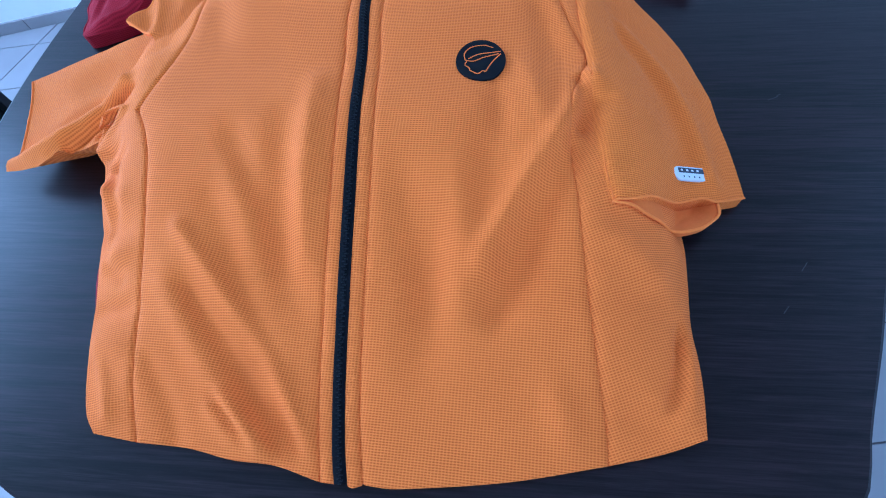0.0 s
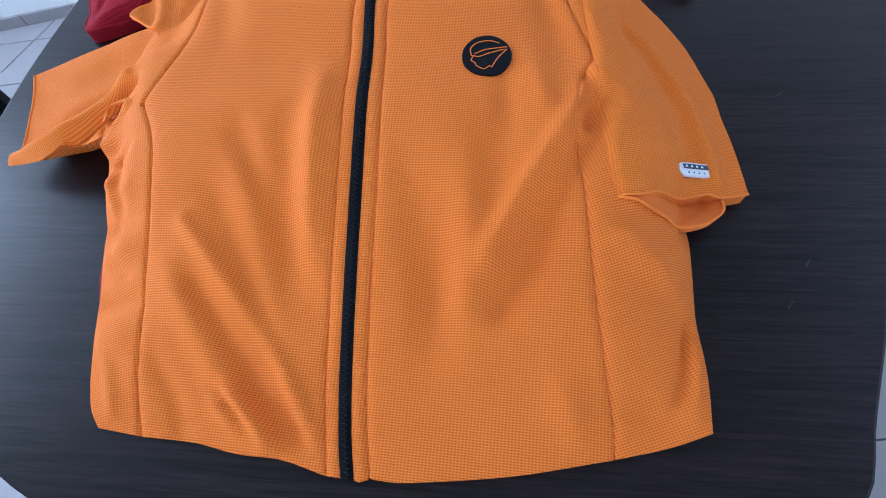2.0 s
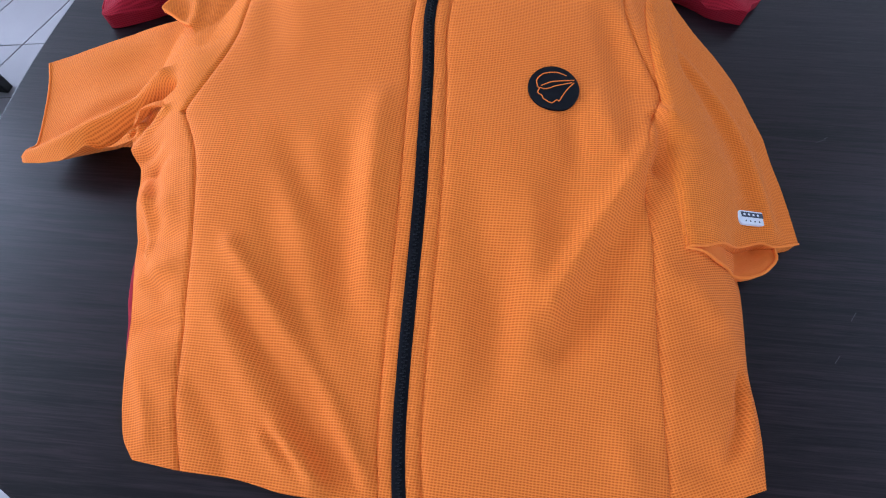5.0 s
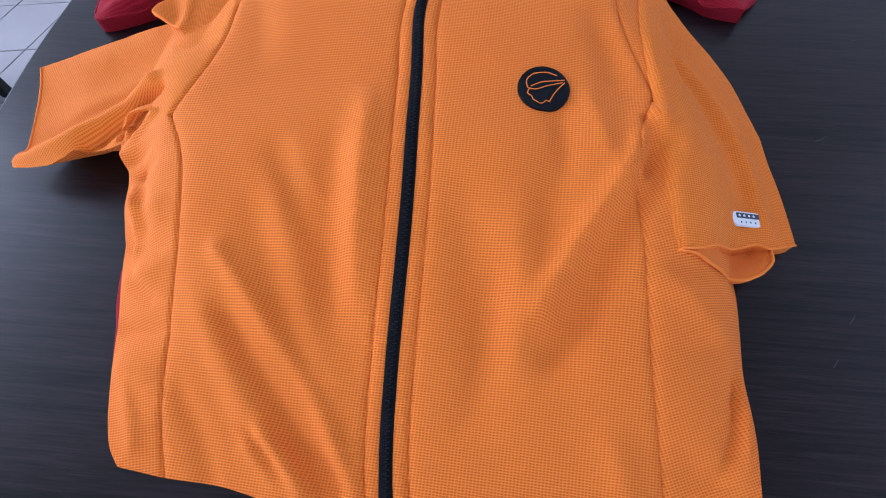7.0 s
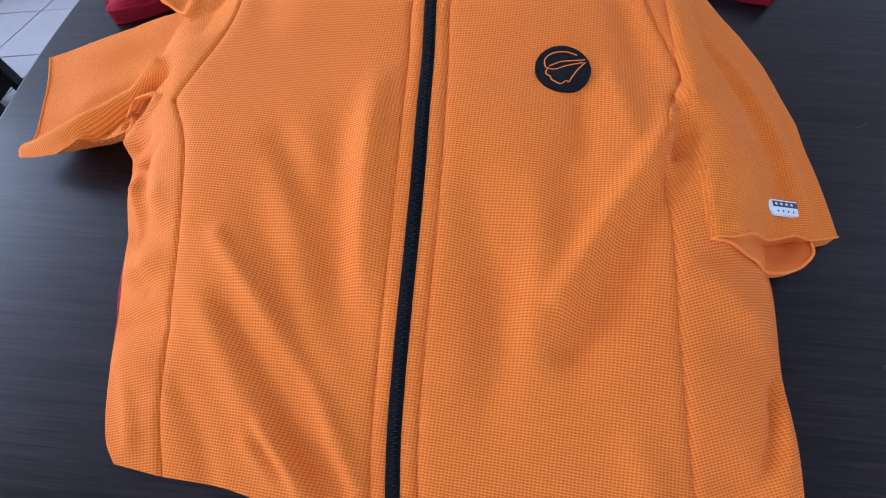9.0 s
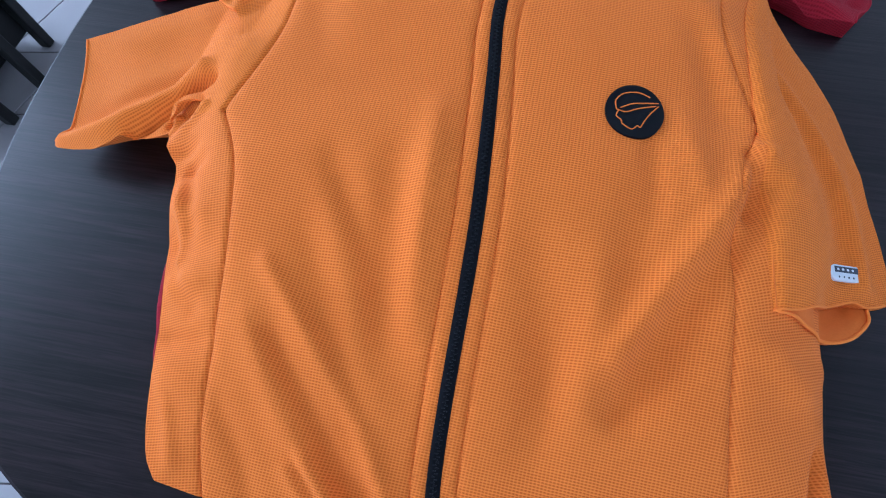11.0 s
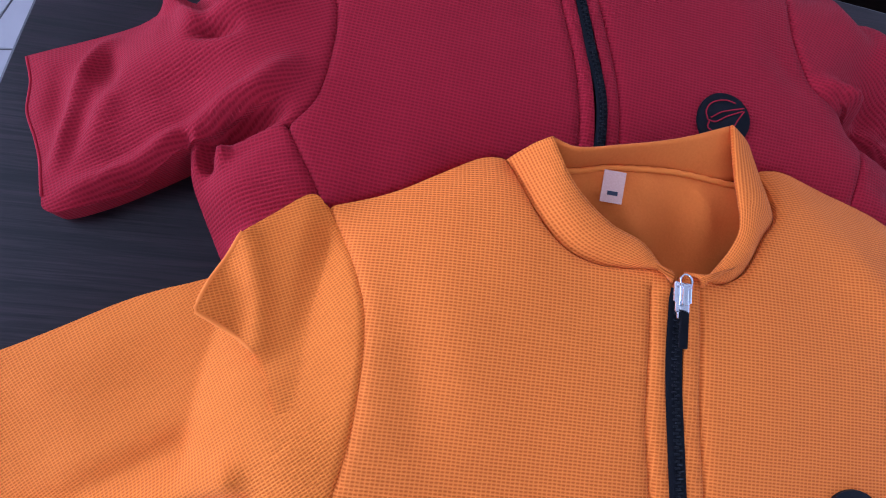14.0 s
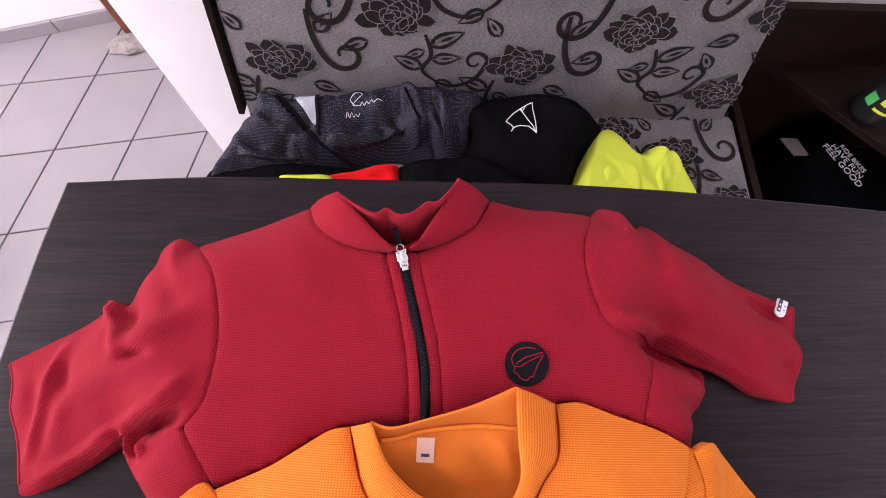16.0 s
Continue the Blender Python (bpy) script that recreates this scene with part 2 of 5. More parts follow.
def within(x, y, line):
    """Whether plan points lie inside a closed line."""
    x, y = np.ravel(x), np.ravel(y)
    hit = np.zeros(len(x), bool)
    for (ax, ay), (bx, by) in zip(line[:, :2], np.roll(line, -1, 0)[:, :2]):
        if ay != by:
            hit ^= ((ay > y) != (by > y)) & (x < (bx - ax) * (y - ay) / (by - ay) + ax)
    return hit


def ease(t):
    t = np.clip(t, 0, 1)
    return t * t * (3 - 2 * t)


def ridges(x, y, rows):
    """Soft folds: each from one plan point to another, with a width and a height (a trough if minus)."""
    out = np.zeros(len(x))
    for ax, ay, bx, by, wide, high in rows:
        dx, dy = bx - ax, by - ay
        s = ((x - ax) * dx + (y - ay) * dy) / (dx * dx + dy * dy)
        c = np.clip(s, 0, 1)
        d = np.hypot(x - ax - c * dx, y - ay - c * dy)
        fade = 0.35 + 0.65 * np.sin(np.pi * np.clip(s * 0.9 + 0.05, 0, 1))
        out += high * fade * np.exp(-((d / wide) ** 2))
    return out


def rolls(x, y, rows):
    """Long even folds: each along a plan line, with a width and a height (a trough if minus)."""
    return sum(high * np.exp(-((off_line(x, y, smoothed(line)) / wide) ** 2)) for line, wide, high in rows)


def fill(outline, gap, rim=True):
    """Plan points and triangles that fill a closed line."""
    from mathutils.geometry import delaunay_2d_cdt
    edge = spaced(outline, gap * 0.8, True)
    inner = []
    if rim:
        ahead, back = np.roll(edge, -1, 0), np.roll(edge, 1, 0)
        t = ahead - back
        t /= np.linalg.norm(t, axis=1)[:, None] + 1e-9
        for s in (1, -1):
            ring = edge + s * 0.0024 * np.stack([-t[:, 1], t[:, 0]], 1)
            ok = within(ring[:, 0], ring[:, 1], edge) & (off_line(ring[:, 0], ring[:, 1], edge, True) > 0.0019)
            inner.append(ring[ok])
    (x0, y0), (x1, y1) = edge.min(0), edge.max(0)
    gx, gy = np.meshgrid(np.arange(x0, x1, gap), np.arange(y0, y1, gap))
    gx = gx + (np.arange(gx.shape[0]) % 2)[:, None] * gap / 2
    ok = within(gx, gy, edge)
    grid = np.stack([gx.ravel()[ok], gy.ravel()[ok]], 1)
    grid = grid[off_line(grid[:, 0], grid[:, 1], edge, True) > (0.0024 + gap * 0.5 if rim else gap * 0.4)]
    pts = np.vstack([edge, *inner, grid])
    count = len(edge)
    verts, _, faces, *_ = delaunay_2d_cdt([Vector(p) for p in pts], [(i, (i + 1) % count) for i in range(count)], [], 1, 1e-6)
    return np.array([tuple(v) for v in verts]), faces


def sheet(name, outline, height, material, parent=None, label="", gap=0.006, turn=0.0, floor=None, drop=0.004, rim=True, tuck=None):
    """A cloth panel: a plan outline filled with small triangles, lifted to height(x, y), with a hem that turns down at its edge.
    turn: degrees by which the weave lies turned. floor: the height that the hem falls to, or drop below its edge. tuck: a plan point towards which the hem is drawn in underneath."""
    pts, faces = fill(outline, gap, rim)
    z = height(pts[:, 0], pts[:, 1])
    bm = bmesh.new()
    uv = bm.loops.layers.uv.new("weave")
    vs = [bm.verts.new((px, py, pz)) for (px, py), pz in zip(pts, z)]
    for f in faces:
        try:
            bm.faces.new([vs[i] for i in f])
        except ValueError:
            pass
    bmesh.ops.recalc_face_normals(bm, faces=bm.faces)
    if sum(f.normal.z for f in bm.faces) < 0:
        bmesh.ops.reverse_faces(bm, faces=bm.faces)
    rimmed = [e for e in bm.edges if e.is_boundary]
    made = bmesh.ops.extrude_edge_only(bm, edges=rimmed)["geom"]
    for v in made:
        if isinstance(v, bmesh.types.BMVert):
            v.co.z = floor if floor is not None else v.co.z - drop
            if floor is not None and v.co.z > floor:
                v.co.z = floor
            if tuck:
                v.co.x, v.co.y = v.co.x + 0.4 * (tuck[0] - v.co.x), v.co.y + 0.4 * (tuck[1] - v.co.y)
    for e in rimmed:
        e.smooth = False
    c, s = math.cos(radians(turn)), math.sin(radians(turn))
    for f in bm.faces:
        for loop in f.loops:
            x, y, zz = loop.vert.co
            loop[uv].uv = (c * x + s * y, c * y - s * x + (0 if abs(f.normal.z) > 0.05 else zz))
    return part(name, bm, material, parent, label)


def ribbon(name, line, wide, height, lift, material, parent=None, label="", thick=0.0012):
    """A flat band along a plan line that lies on height(x, y)."""
    line = np.asarray(line)
    t = np.gradient(line, axis=0)
    t /= np.linalg.norm(t, axis=1)[:, None]
    side = np.stack([-t[:, 1], t[:, 0]], 1)
    bm = bmesh.new()
    rows = []
    for k, up in ((-1, -thick), (-0.92, 0), (0, 0.0), (0.92, 0), (1, -thick)):
        p = line + side * wide / 2 * k
        z = height(line[:, 0], line[:, 1]) + lift + up
        rows.append([bm.verts.new((a, b, c)) for (a, b), c in zip(p, z)])
    for a, b in zip(rows, rows[1:]):
        for i in range(len(a) - 1):
            bm.faces.new((a[i], a[i + 1], b[i + 1], b[i]))
    bmesh.ops.recalc_face_normals(bm, faces=bm.faces)
    if sum(f.normal.z for f in bm.faces) < 0:
        bmesh.ops.reverse_faces(bm, faces=bm.faces)
    return part(name, bm, material, parent, label)


def loft(name, low, high, material, parent=None, label="", bulge=0.006, thick=0.0022, rows=9, lean=(0, 0), inner=None):
    """A cloth band between two lines in space, bowed outwards and with thickness: a collar."""
    count = 40
    a, b = spaced(smoothed(low), 0.001), spaced(smoothed(high), 0.001)
    pick = lambda l: l[np.linspace(0, len(l) - 1, count).round().astype(int)]  # noqa: E731
    a, b = pick(a), pick(b)
    bm = bmesh.new()
    uv = bm.loops.layers.uv.new("weave")
    grid = []
    for k in range(rows):
        s = k / (rows - 1)
        mid = a * (1 - s) + b * s
        bow = bulge * math.sin(math.pi * s)
        mid = mid + np.array([lean[0], lean[1], 1.0]) * bow
        grid.append([bm.verts.new(p) for p in mid])
    far = np.r_[0, np.cumsum(np.linalg.norm(np.diff(a, axis=0), axis=1))]
    tall = float(np.linalg.norm(b - a, axis=1).mean())
    where = {v: (far[i], k / (rows - 1) * tall) for k, row in enumerate(grid) for i, v in enumerate(row)}
    for r, q in zip(grid, grid[1:]):
        for i in range(count - 1):
            f = bm.faces.new((r[i], r[i + 1], q[i + 1], q[i]))
            for loop in f.loops:
                loop[uv].uv = where[loop.vert]
    bmesh.ops.recalc_face_normals(bm, faces=bm.faces)
    bmesh.ops.solidify(bm, geom=bm.faces[:], thickness=thick)
    return part(name, bm, material, parent, label)


def tube(bm, line, radius, sides=8, taper=1.0):
    """A round bar along a line in space."""
    line = [Vector(p) for p in line]
    rings = []
    for i, p in enumerate(line):
        t = (line[min(i + 1, len(line) - 1)] - line[max(i - 1, 0)]).normalized()
        a = t.orthogonal().normalized()
        b = t.cross(a)
        r = radius * (1 + (taper - 1) * i / max(1, len(line) - 1))
        rings.append([bm.verts.new(p + (a * math.cos(2 * math.pi * k / sides) + b * math.sin(2 * math.pi * k / sides)) * r) for k in range(sides)])
    for q, r in zip(rings, rings[1:]):
        # the rings may be turned against one another
        turn = min(range(sides), key=lambda s: (q[0].co - r[s].co).length)
        for k in range(sides):
            bm.faces.new((q[k], q[(k + 1) % sides], r[(k + 1 + turn) % sides], r[(k + turn) % sides]))
    bm.faces.new(rings[0])
    bm.faces.new(rings[-1][::-1])
    bmesh.ops.recalc_face_normals(bm, faces=bm.faces)
    return bm

# ---- the room ----
TOP = 0.75  # the table's top
BACK = 1.42  # the wall behind the bench


def slab(name, lo, hi, material, label, category, m=None):
    ob = box_part(name, lo, hi, material, None, "", m, 0.0)
    return tagged(ob, label, category, kind="structure")


floor = slab("floor", (-2.75, -2.4, -0.08), (1.75, 2.6, -0.004), GROUT, "pale glazed ceramic tile floor with dark grout", "floor")
slab("ceiling", (-2.75, -2.4, 2.6), (1.75, 2.6, 2.7), CEILING, "plain white painted ceiling", "ceiling")
slab("wall_back", (-0.5, BACK, 0), (1.75, BACK + 0.15, 2.6), WHITE, "white painted wall behind the bench", "wall")
# the right wall, out of view, with a smaller opening added for the fill lamp
slab("wall_right_low", (1.65, -2.4, 0), (1.75, BACK, 1.05), WHITE, "white wall under an unseen window opening", "wall")
slab("wall_right_high", (1.65, -2.4, 2.25), (1.75, BACK, 2.6), WHITE, "white wall above an unseen window opening", "wall")
slab("wall_right_near", (1.65, -2.4, 1.05), (1.75, -0.1, 2.25), WHITE, "white wall beside an unseen window opening", "wall")
slab("wall_right_far", (1.65, 1.3, 1.05), (1.75, BACK, 2.25), WHITE, "white wall beside an unseen window opening", "wall")
# the left wall with its window opening
slab("wall_left_low", (-2.75, -2.4, 0), (-2.6, 2.6, 0.8), WHITE, "white wall under an unseen window opening", "wall")
slab("wall_left_high", (-2.75, -2.4, 2.3), (-2.6, 2.6, 2.6), WHITE, "white wall above an unseen window opening", "wall")
slab("wall_left_near", (-2.75, -2.4, 0.8), (-2.6, 0.05, 2.3), WHITE, "white wall beside an unseen window opening", "wall")
slab("wall_left_far", (-2.75, 2.05, 0.8), (-2.6, 2.6, 2.3), WHITE, "white wall beside an unseen window opening", "wall")
# the front wall, out of view, with an opening added for the front lamp
slab("wall_front_a", (-2.6, -2.4, 0), (-1.6, -2.25, 2.6), WHITE, "white wall beside an unseen added opening", "wall")
slab("wall_front_b", (0.4, -2.4, 0), (1.65, -2.25, 2.6), WHITE, "white wall beside an unseen added opening", "wall")
slab("wall_front_c", (-1.6, -2.4, 2.3), (0.4, -2.25, 2.6), WHITE, "white wall above an unseen added opening", "wall")

# the far wall stands turned a little, like the tiles
FAR = pose(-1.09, 1.90, 0, 0, 0, 17.0)
slab("wall_far", (-1.56, 0, 0), (1.2, 0.12, 2.6), WHITE, "white painted far wall over a tile skirting", "wall", FAR)
slab("wall_passage", (0.0, BACK + 0.15, 0), (0.1, 2.5, 2.6), WHITE, "white wall at the passage end", "wall")
skirting = thing("baseboard", "row of pale ceramic skirting tiles with dark joints", "baseboard", kind="structure")
for k in range(7):
    box_part("tile", (-1.45 + k * 0.21, -0.012, 0.0), (-1.243 + k * 0.21, 0.0, 0.046), TILE, skirting, m=FAR)
box_part("capping", (-1.47, -0.010, 0.0), (0.02, -0.001, 0.042), GROUT, skirting, m=FAR)

post = thing("door_frame", "red-brown varnished wooden door frame post", "door frame", kind="structure")
box_part("jamb", (0.02, -0.10, 0.02), (0.11, 0.0, 2.05), BROWN, post, m=FAR)
box_part("head", (0.02, -0.10, 2.05), (0.9, 0.0, 2.13), BROWN, post, m=FAR)
stone = bmesh.new()
bmesh.ops.create_icosphere(stone, subdivisions=4, radius=1.0)
for v in stone.verts:
    lump = 1 + 0.25 * noise.noise(v.co * 2.2) + 0.1 * noise.noise(v.co * 6)
    v.co = FAR @ Vector((0.03 + v.co.x * 0.075 * lump, -0.13 + v.co.y * 0.04 * lump, max(-0.0, 0.012 + v.co.z * 0.02 * lump)))
tagged(part("door_stop_stone", stone, STONE), "rough grey stone lying on the floor at a door frame", "stone")

# the white pillar between the passage and the bench
pillar = slab("pillar", (-0.645, 1.34, 0), (-0.440, 1.6, 2.6), WHITE, "smooth white painted wall end beside the bench", "wall")

# ---- the table ----
EDGE = smoothed([(-0.549, 0.919), (-0.549, 0.919), (-0.356, 0.929), (-0.19, 0.927), (0.0, 0.924), (0.146, 0.920), (0.3, 0.910), (0.41, 0.899), (0.60, 0.880), (0.80, 0.852), (0.80, 0.852), (0.74, 0.62), (0.60, 0.38),
                 (0.480, 0.20), (0.444, 0.12), (0.413, 0.052), (0.388, -0.006), (0.32, -0.062), (0.1, -0.100), (-0.15, -0.090), (-0.27, -0.058), (-0.33, -0.037), (-0.43, 0.02), (-0.505, 0.12),
                 (-0.560, 0.27), (-0.581, 0.45), (-0.580, 0.62), (-0.566, 0.80)], True)


def top_board(bm, line, low, high, round_off=0.004):
    """A board with a soft upper and lower arris."""
    pts = spaced(line, 0.02, True)
    mid = pts.mean(0)
    rings = []
    for inset, z in ((0.0, low + round_off), (0.0, high - round_off), (round_off * 0.3, high - round_off * 0.3), (round_off, high)):
        away = pts - mid
        size = np.linalg.norm(away, axis=1)[:, None]
        rings.append([bm.verts.new((*p, z)) for p in pts - away / size * inset])
    for a, b in zip(rings, rings[1:]):
        for i in range(len(a)):
            bm.faces.new((a[i], a[(i + 1) % len(a)], b[(i + 1) % len(a)], b[i]))
    bm.faces.new(rings[-1])
    bm.faces.new(rings[0][::-1])
    bmesh.ops.recalc_face_normals(bm, faces=bm.faces)
    return bm


table = thing("dining_table", "dark brown wood-grain dining table top with softly bowed edges", "table", (0, 0, 0))
board = part("tabletop", top_board(bmesh.new(), EDGE, TOP - 0.035, TOP), TABLE, table, "", False)
for lx, ly in ((-0.42, 0.12), (0.36, 0.12), (-0.42, 0.78), (0.58, 0.74)):
    box_part("leg", (lx - 0.035, ly - 0.035, 0), (lx + 0.035, ly + 0.035, TOP - 0.035), SHELF, table, bevel=0.004)
box_part("apron", (-0.42, 0.10, TOP - 0.11), (0.36, 0.125, TOP - 0.035), SHELF, table)
box_part("apron", (-0.42, 0.775, TOP - 0.11), (0.58, 0.80, TOP - 0.035), SHELF, table)

for sx, sy, turn, long in ((0.427, 0.423, 24, 0.014), (0.434, 0.428, 30, 0.006), (0.40, 0.20, 52, 0.012), (0.372, 0.155, 50, 0.010), (0.52, 0.60, 12, 0.012), (-0.42, 0.60, 40, 0.008)):
    box_part("scratch", (-long / 2, -0.0003, 0.0), (long / 2, 0.0003, 0.0003), SCRATCH, table, "pale scratch", pose(sx, sy, TOP, 0, 0, turn), 0.0)

# ---- the bench with its flowered cover ----
SEAT = 0.44
bench = thing("upholstered_bench", "bench in grey fabric woven with dark roses and leaves", "bench", (0, 0, 0))
LEAN_BACK = pose(0, 1.235, SEAT, -11.5, 0, 0)  # local x along the bench, z up the backrest, -y outwards


def cushion(lo, hi, soft):
    bm = box(bmesh.new(), lo, hi, None, soft)
    return bm


part("seat_cushion", cushion((-0.445, 0.72, SEAT - 0.11), (0.655, 1.26, SEAT), 0.025), FABRIC, bench)


def tapered(bm):
    """The backrest grows narrower towards its top."""
    for v in bm.verts:
        v.co.x += (0.085 if v.co.x < 0 else -0.19) * max(v.co.z, 0)
    return bm


part("backrest", tapered(cushion((-0.451, 0.0, -0.05), (0.632, 0.09, 0.52), 0.014)), FABRIC, bench).matrix_basis = LEAN_BACK
trim_bm = tapered(box(bmesh.new(), (-0.466, -0.004, 0.0), (-0.453, 0.03, 0.54), None, 0.002))
part("side_trim", trim_bm, SHELF, bench, "dark wood edge strip", False).matrix_basis = LEAN_BACK
box_part("plinth", (-0.445, 0.78, 0.0), (0.655, 1.22, SEAT - 0.11), SHELF, bench)


def scroll_shape(bm, points, wide):
    line = spaced(smoothed(points, steps=8), 0.004)
    t = np.gradient(line, axis=0)
    t /= np.linalg.norm(t, axis=1)[:, None]
    n = np.stack([-t[:, 1], t[:, 0]], 1)
    run = np.linspace(0, 1, len(line))
    w = (wide * (0.35 + 0.65 * np.sin(np.pi * (0.15 + 0.8 * run))))[:, None]
    a = [bm.verts.new((p[0], 0, p[1])) for p in line + n * w / 2]
    b = [bm.verts.new((p[0], 0, p[1])) for p in line - n * w / 2]
    for i in range(len(a) - 1):
        bm.faces.new((a[i], a[i + 1], b[i + 1], b[i]))


def rose_petals(x, z, size, turn, rng):
    """An open rose seen from the side: petals fan up from its foot, shorter ones lie in front. Gives each one's pale edge and dark inside."""
    out = []
    z = z - 0.22 * size
    # petals, first and last angle, start, length, width, bluntness
    for count, first, last, r0, long, wide, blunt in ((7, 4, 176, 0.22, 0.98, 0.30, 1.5), (5, 200, 340, 0.10, 0.62, 0.27, 1.7), (6, 18, 162, 0.14, 0.82, 0.27, 1.6), (5, 36, 144, 0.08, 0.62, 0.23, 1.7), (4, 5, 175, 0.02, 0.52, 0.20, 1.6), (3, 60, 125, 0.02, 0.42, 0.16, 1.6), (4, 215, 325, -0.02, 0.40, 0.20, 1.7), (2, 70, 110, -0.06, 0.26, 0.12, 1.5)):
        for k in range(count):
            a = radians(first + (last - first) * (k + rng.uniform(-0.15, 0.15)) / (count - 1)) + 0.12 * math.sin(turn)
            far, broad, bend, peak = long * rng.uniform(0.84, 1.12), wide * rng.uniform(0.8, 1.15), rng.uniform(-0.16, 0.16), blunt * rng.uniform(0.8, 1.1)
            both = []
            for inset in (0.0, 0.030):
                pts = []
                for side in (1, -1):
                    for u in np.linspace(0, 1, 9)[::side]:
                        w = max(broad * math.sin(math.pi * u**peak) ** 0.75 - inset, 0.0) + 0.012
                        w *= 1 + 0.10 * math.sin(9 * u + 3 * bend * side + k)
                        along = r0 + inset + (far - 2 * inset) * u
                        across = side * w + bend * u * u
                        pts.append((x + size * (along * math.cos(a) - across * math.sin(a)), z + 0.86 * size * (along * math.sin(a) + across * math.cos(a))))
                both.append(pts)
            out.append(both)
    return out


def ball_shape(bm, x, z, r):
    bm.faces.new([bm.verts.new((x + r * math.cos(a), 0, z + r * math.sin(a))) for a in np.linspace(0, 2 * math.pi, 15)[:-1]])


def leaf_shape(bm, at, angle, long, wide):
    """A leaf: a dark border of two halves round a pale eye, with a dark sliver in it."""
    c, s = math.cos(angle), math.sin(angle)

    def put(ring):
        bm.faces.new([bm.verts.new((at[0] + c * p - s * q, 0, at[1] + s * p + c * q)) for p, q in ring])

    def half(u, share):
        return share * wide * math.sin(math.pi * u**0.8) * (1 - 0.3 * u)

    for side in (1, -1):
        put([(u * long, side * (0.0004 + half(u, 1.0))) for u in np.linspace(0, 1, 9)] + [(u * long, side * (0.0004 + half(u, 0.5) * (1 if 0.18 < u < 0.8 else 0.1))) for u in (0.86, 0.78, 0.6, 0.4, 0.22, 0.14)])
    put([(long * (0.28 + 0.42 * u), half(0.28 + 0.42 * u, 0.22) * math.sin(math.pi * u) + 0.0001) for u in np.linspace(0, 1, 6)] + [(long * (0.28 + 0.42 * u), -half(0.28 + 0.42 * u, 0.22) * math.sin(math.pi * u)) for u in np.linspace(0.85, 0.15, 4)])


def stem(bm, x, z, s, f):
    scroll_shape(bm, [(x + f * 0.05 * s, z - 0.04 * s), (x + f * 0.062 * s, z - 0.085 * s), (x + f * 0.045 * s, z - 0.12 * s), (x + f * 0.075 * s, z - 0.15 * s)], 0.009 * s)


def spiral(x, z, size, start, turns, way):
    """Points that wind inwards round (x, z)."""
    out = []
    for u in np.linspace(0, 1, 12):
        a = start + way * 2 * math.pi * turns * u
        r = size * (1 - 0.72 * u)
        out.append((x + r * math.cos(a), z + r * math.sin(a)))
    return out


def curl(bm, x, z, s, f):
    """A tendril that rises from the stem and winds into itself."""
    end = spiral(x + f * 0.148 * s, z - 0.098 * s, 0.024 * s, 0.0 if f > 0 else math.pi, 0.95, f)
    scroll_shape(bm, [(x + f * 0.075 * s, z - 0.15 * s), (x + f * 0.11 * s, z - 0.158 * s), (x + f * 0.150 * s, z - 0.140 * s)] + end, 0.0095 * s)


def hook(bm, x, z, s, f):
    """A fat scroll that hangs beside the rose."""
    end = spiral(x - f * 0.128 * s, z + 0.012 * s, 0.036 * s, -0.6 if f > 0 else math.pi + 0.6, 0.95, -f)
    scroll_shape(bm, [(x - f * 0.070 * s, z + 0.105 * s), (x - f * 0.072 * s, z + 0.06 * s), (x - f * 0.082 * s, z + 0.02 * s)] + end, 0.0125 * s)


LEAVES = ((0.058, -0.065, 0.45, 0.075, 0.019), (0.062, -0.095, 0.1, 0.06, 0.016), (0.046, -0.115, 2.7, 0.065, 0.018), (0.07, -0.145, -0.5, 0.055, 0.016), (0.05, -0.075, 3.5, 0.045, 0.013), (-0.055, -0.055, 3.5, 0.06, 0.017), (-0.08, 0.06, 2.3, 0.055, 0.018), (0.05, 0.06, 0.9, 0.05, 0.016))


def clipped(bm, x0, x1, z0, z1, lean0=0.0, lean1=0.0):
    """Cuts off what hangs over the cushion's edges; lean: how far the sides draw in with height."""
    for co, no in (((x0, 0, 0), (-1, 0, lean0)), ((x1, 0, 0), (1, 0, lean1)), ((0, 0, z0), (0, 0, -1)), ((0, 0, z1), (0, 0, 1))):
        bmesh.ops.bisect_plane(bm, geom=bm.verts[:] + bm.edges[:] + bm.faces[:], plane_co=co, plane_no=no, clear_outer=True)
    return bm


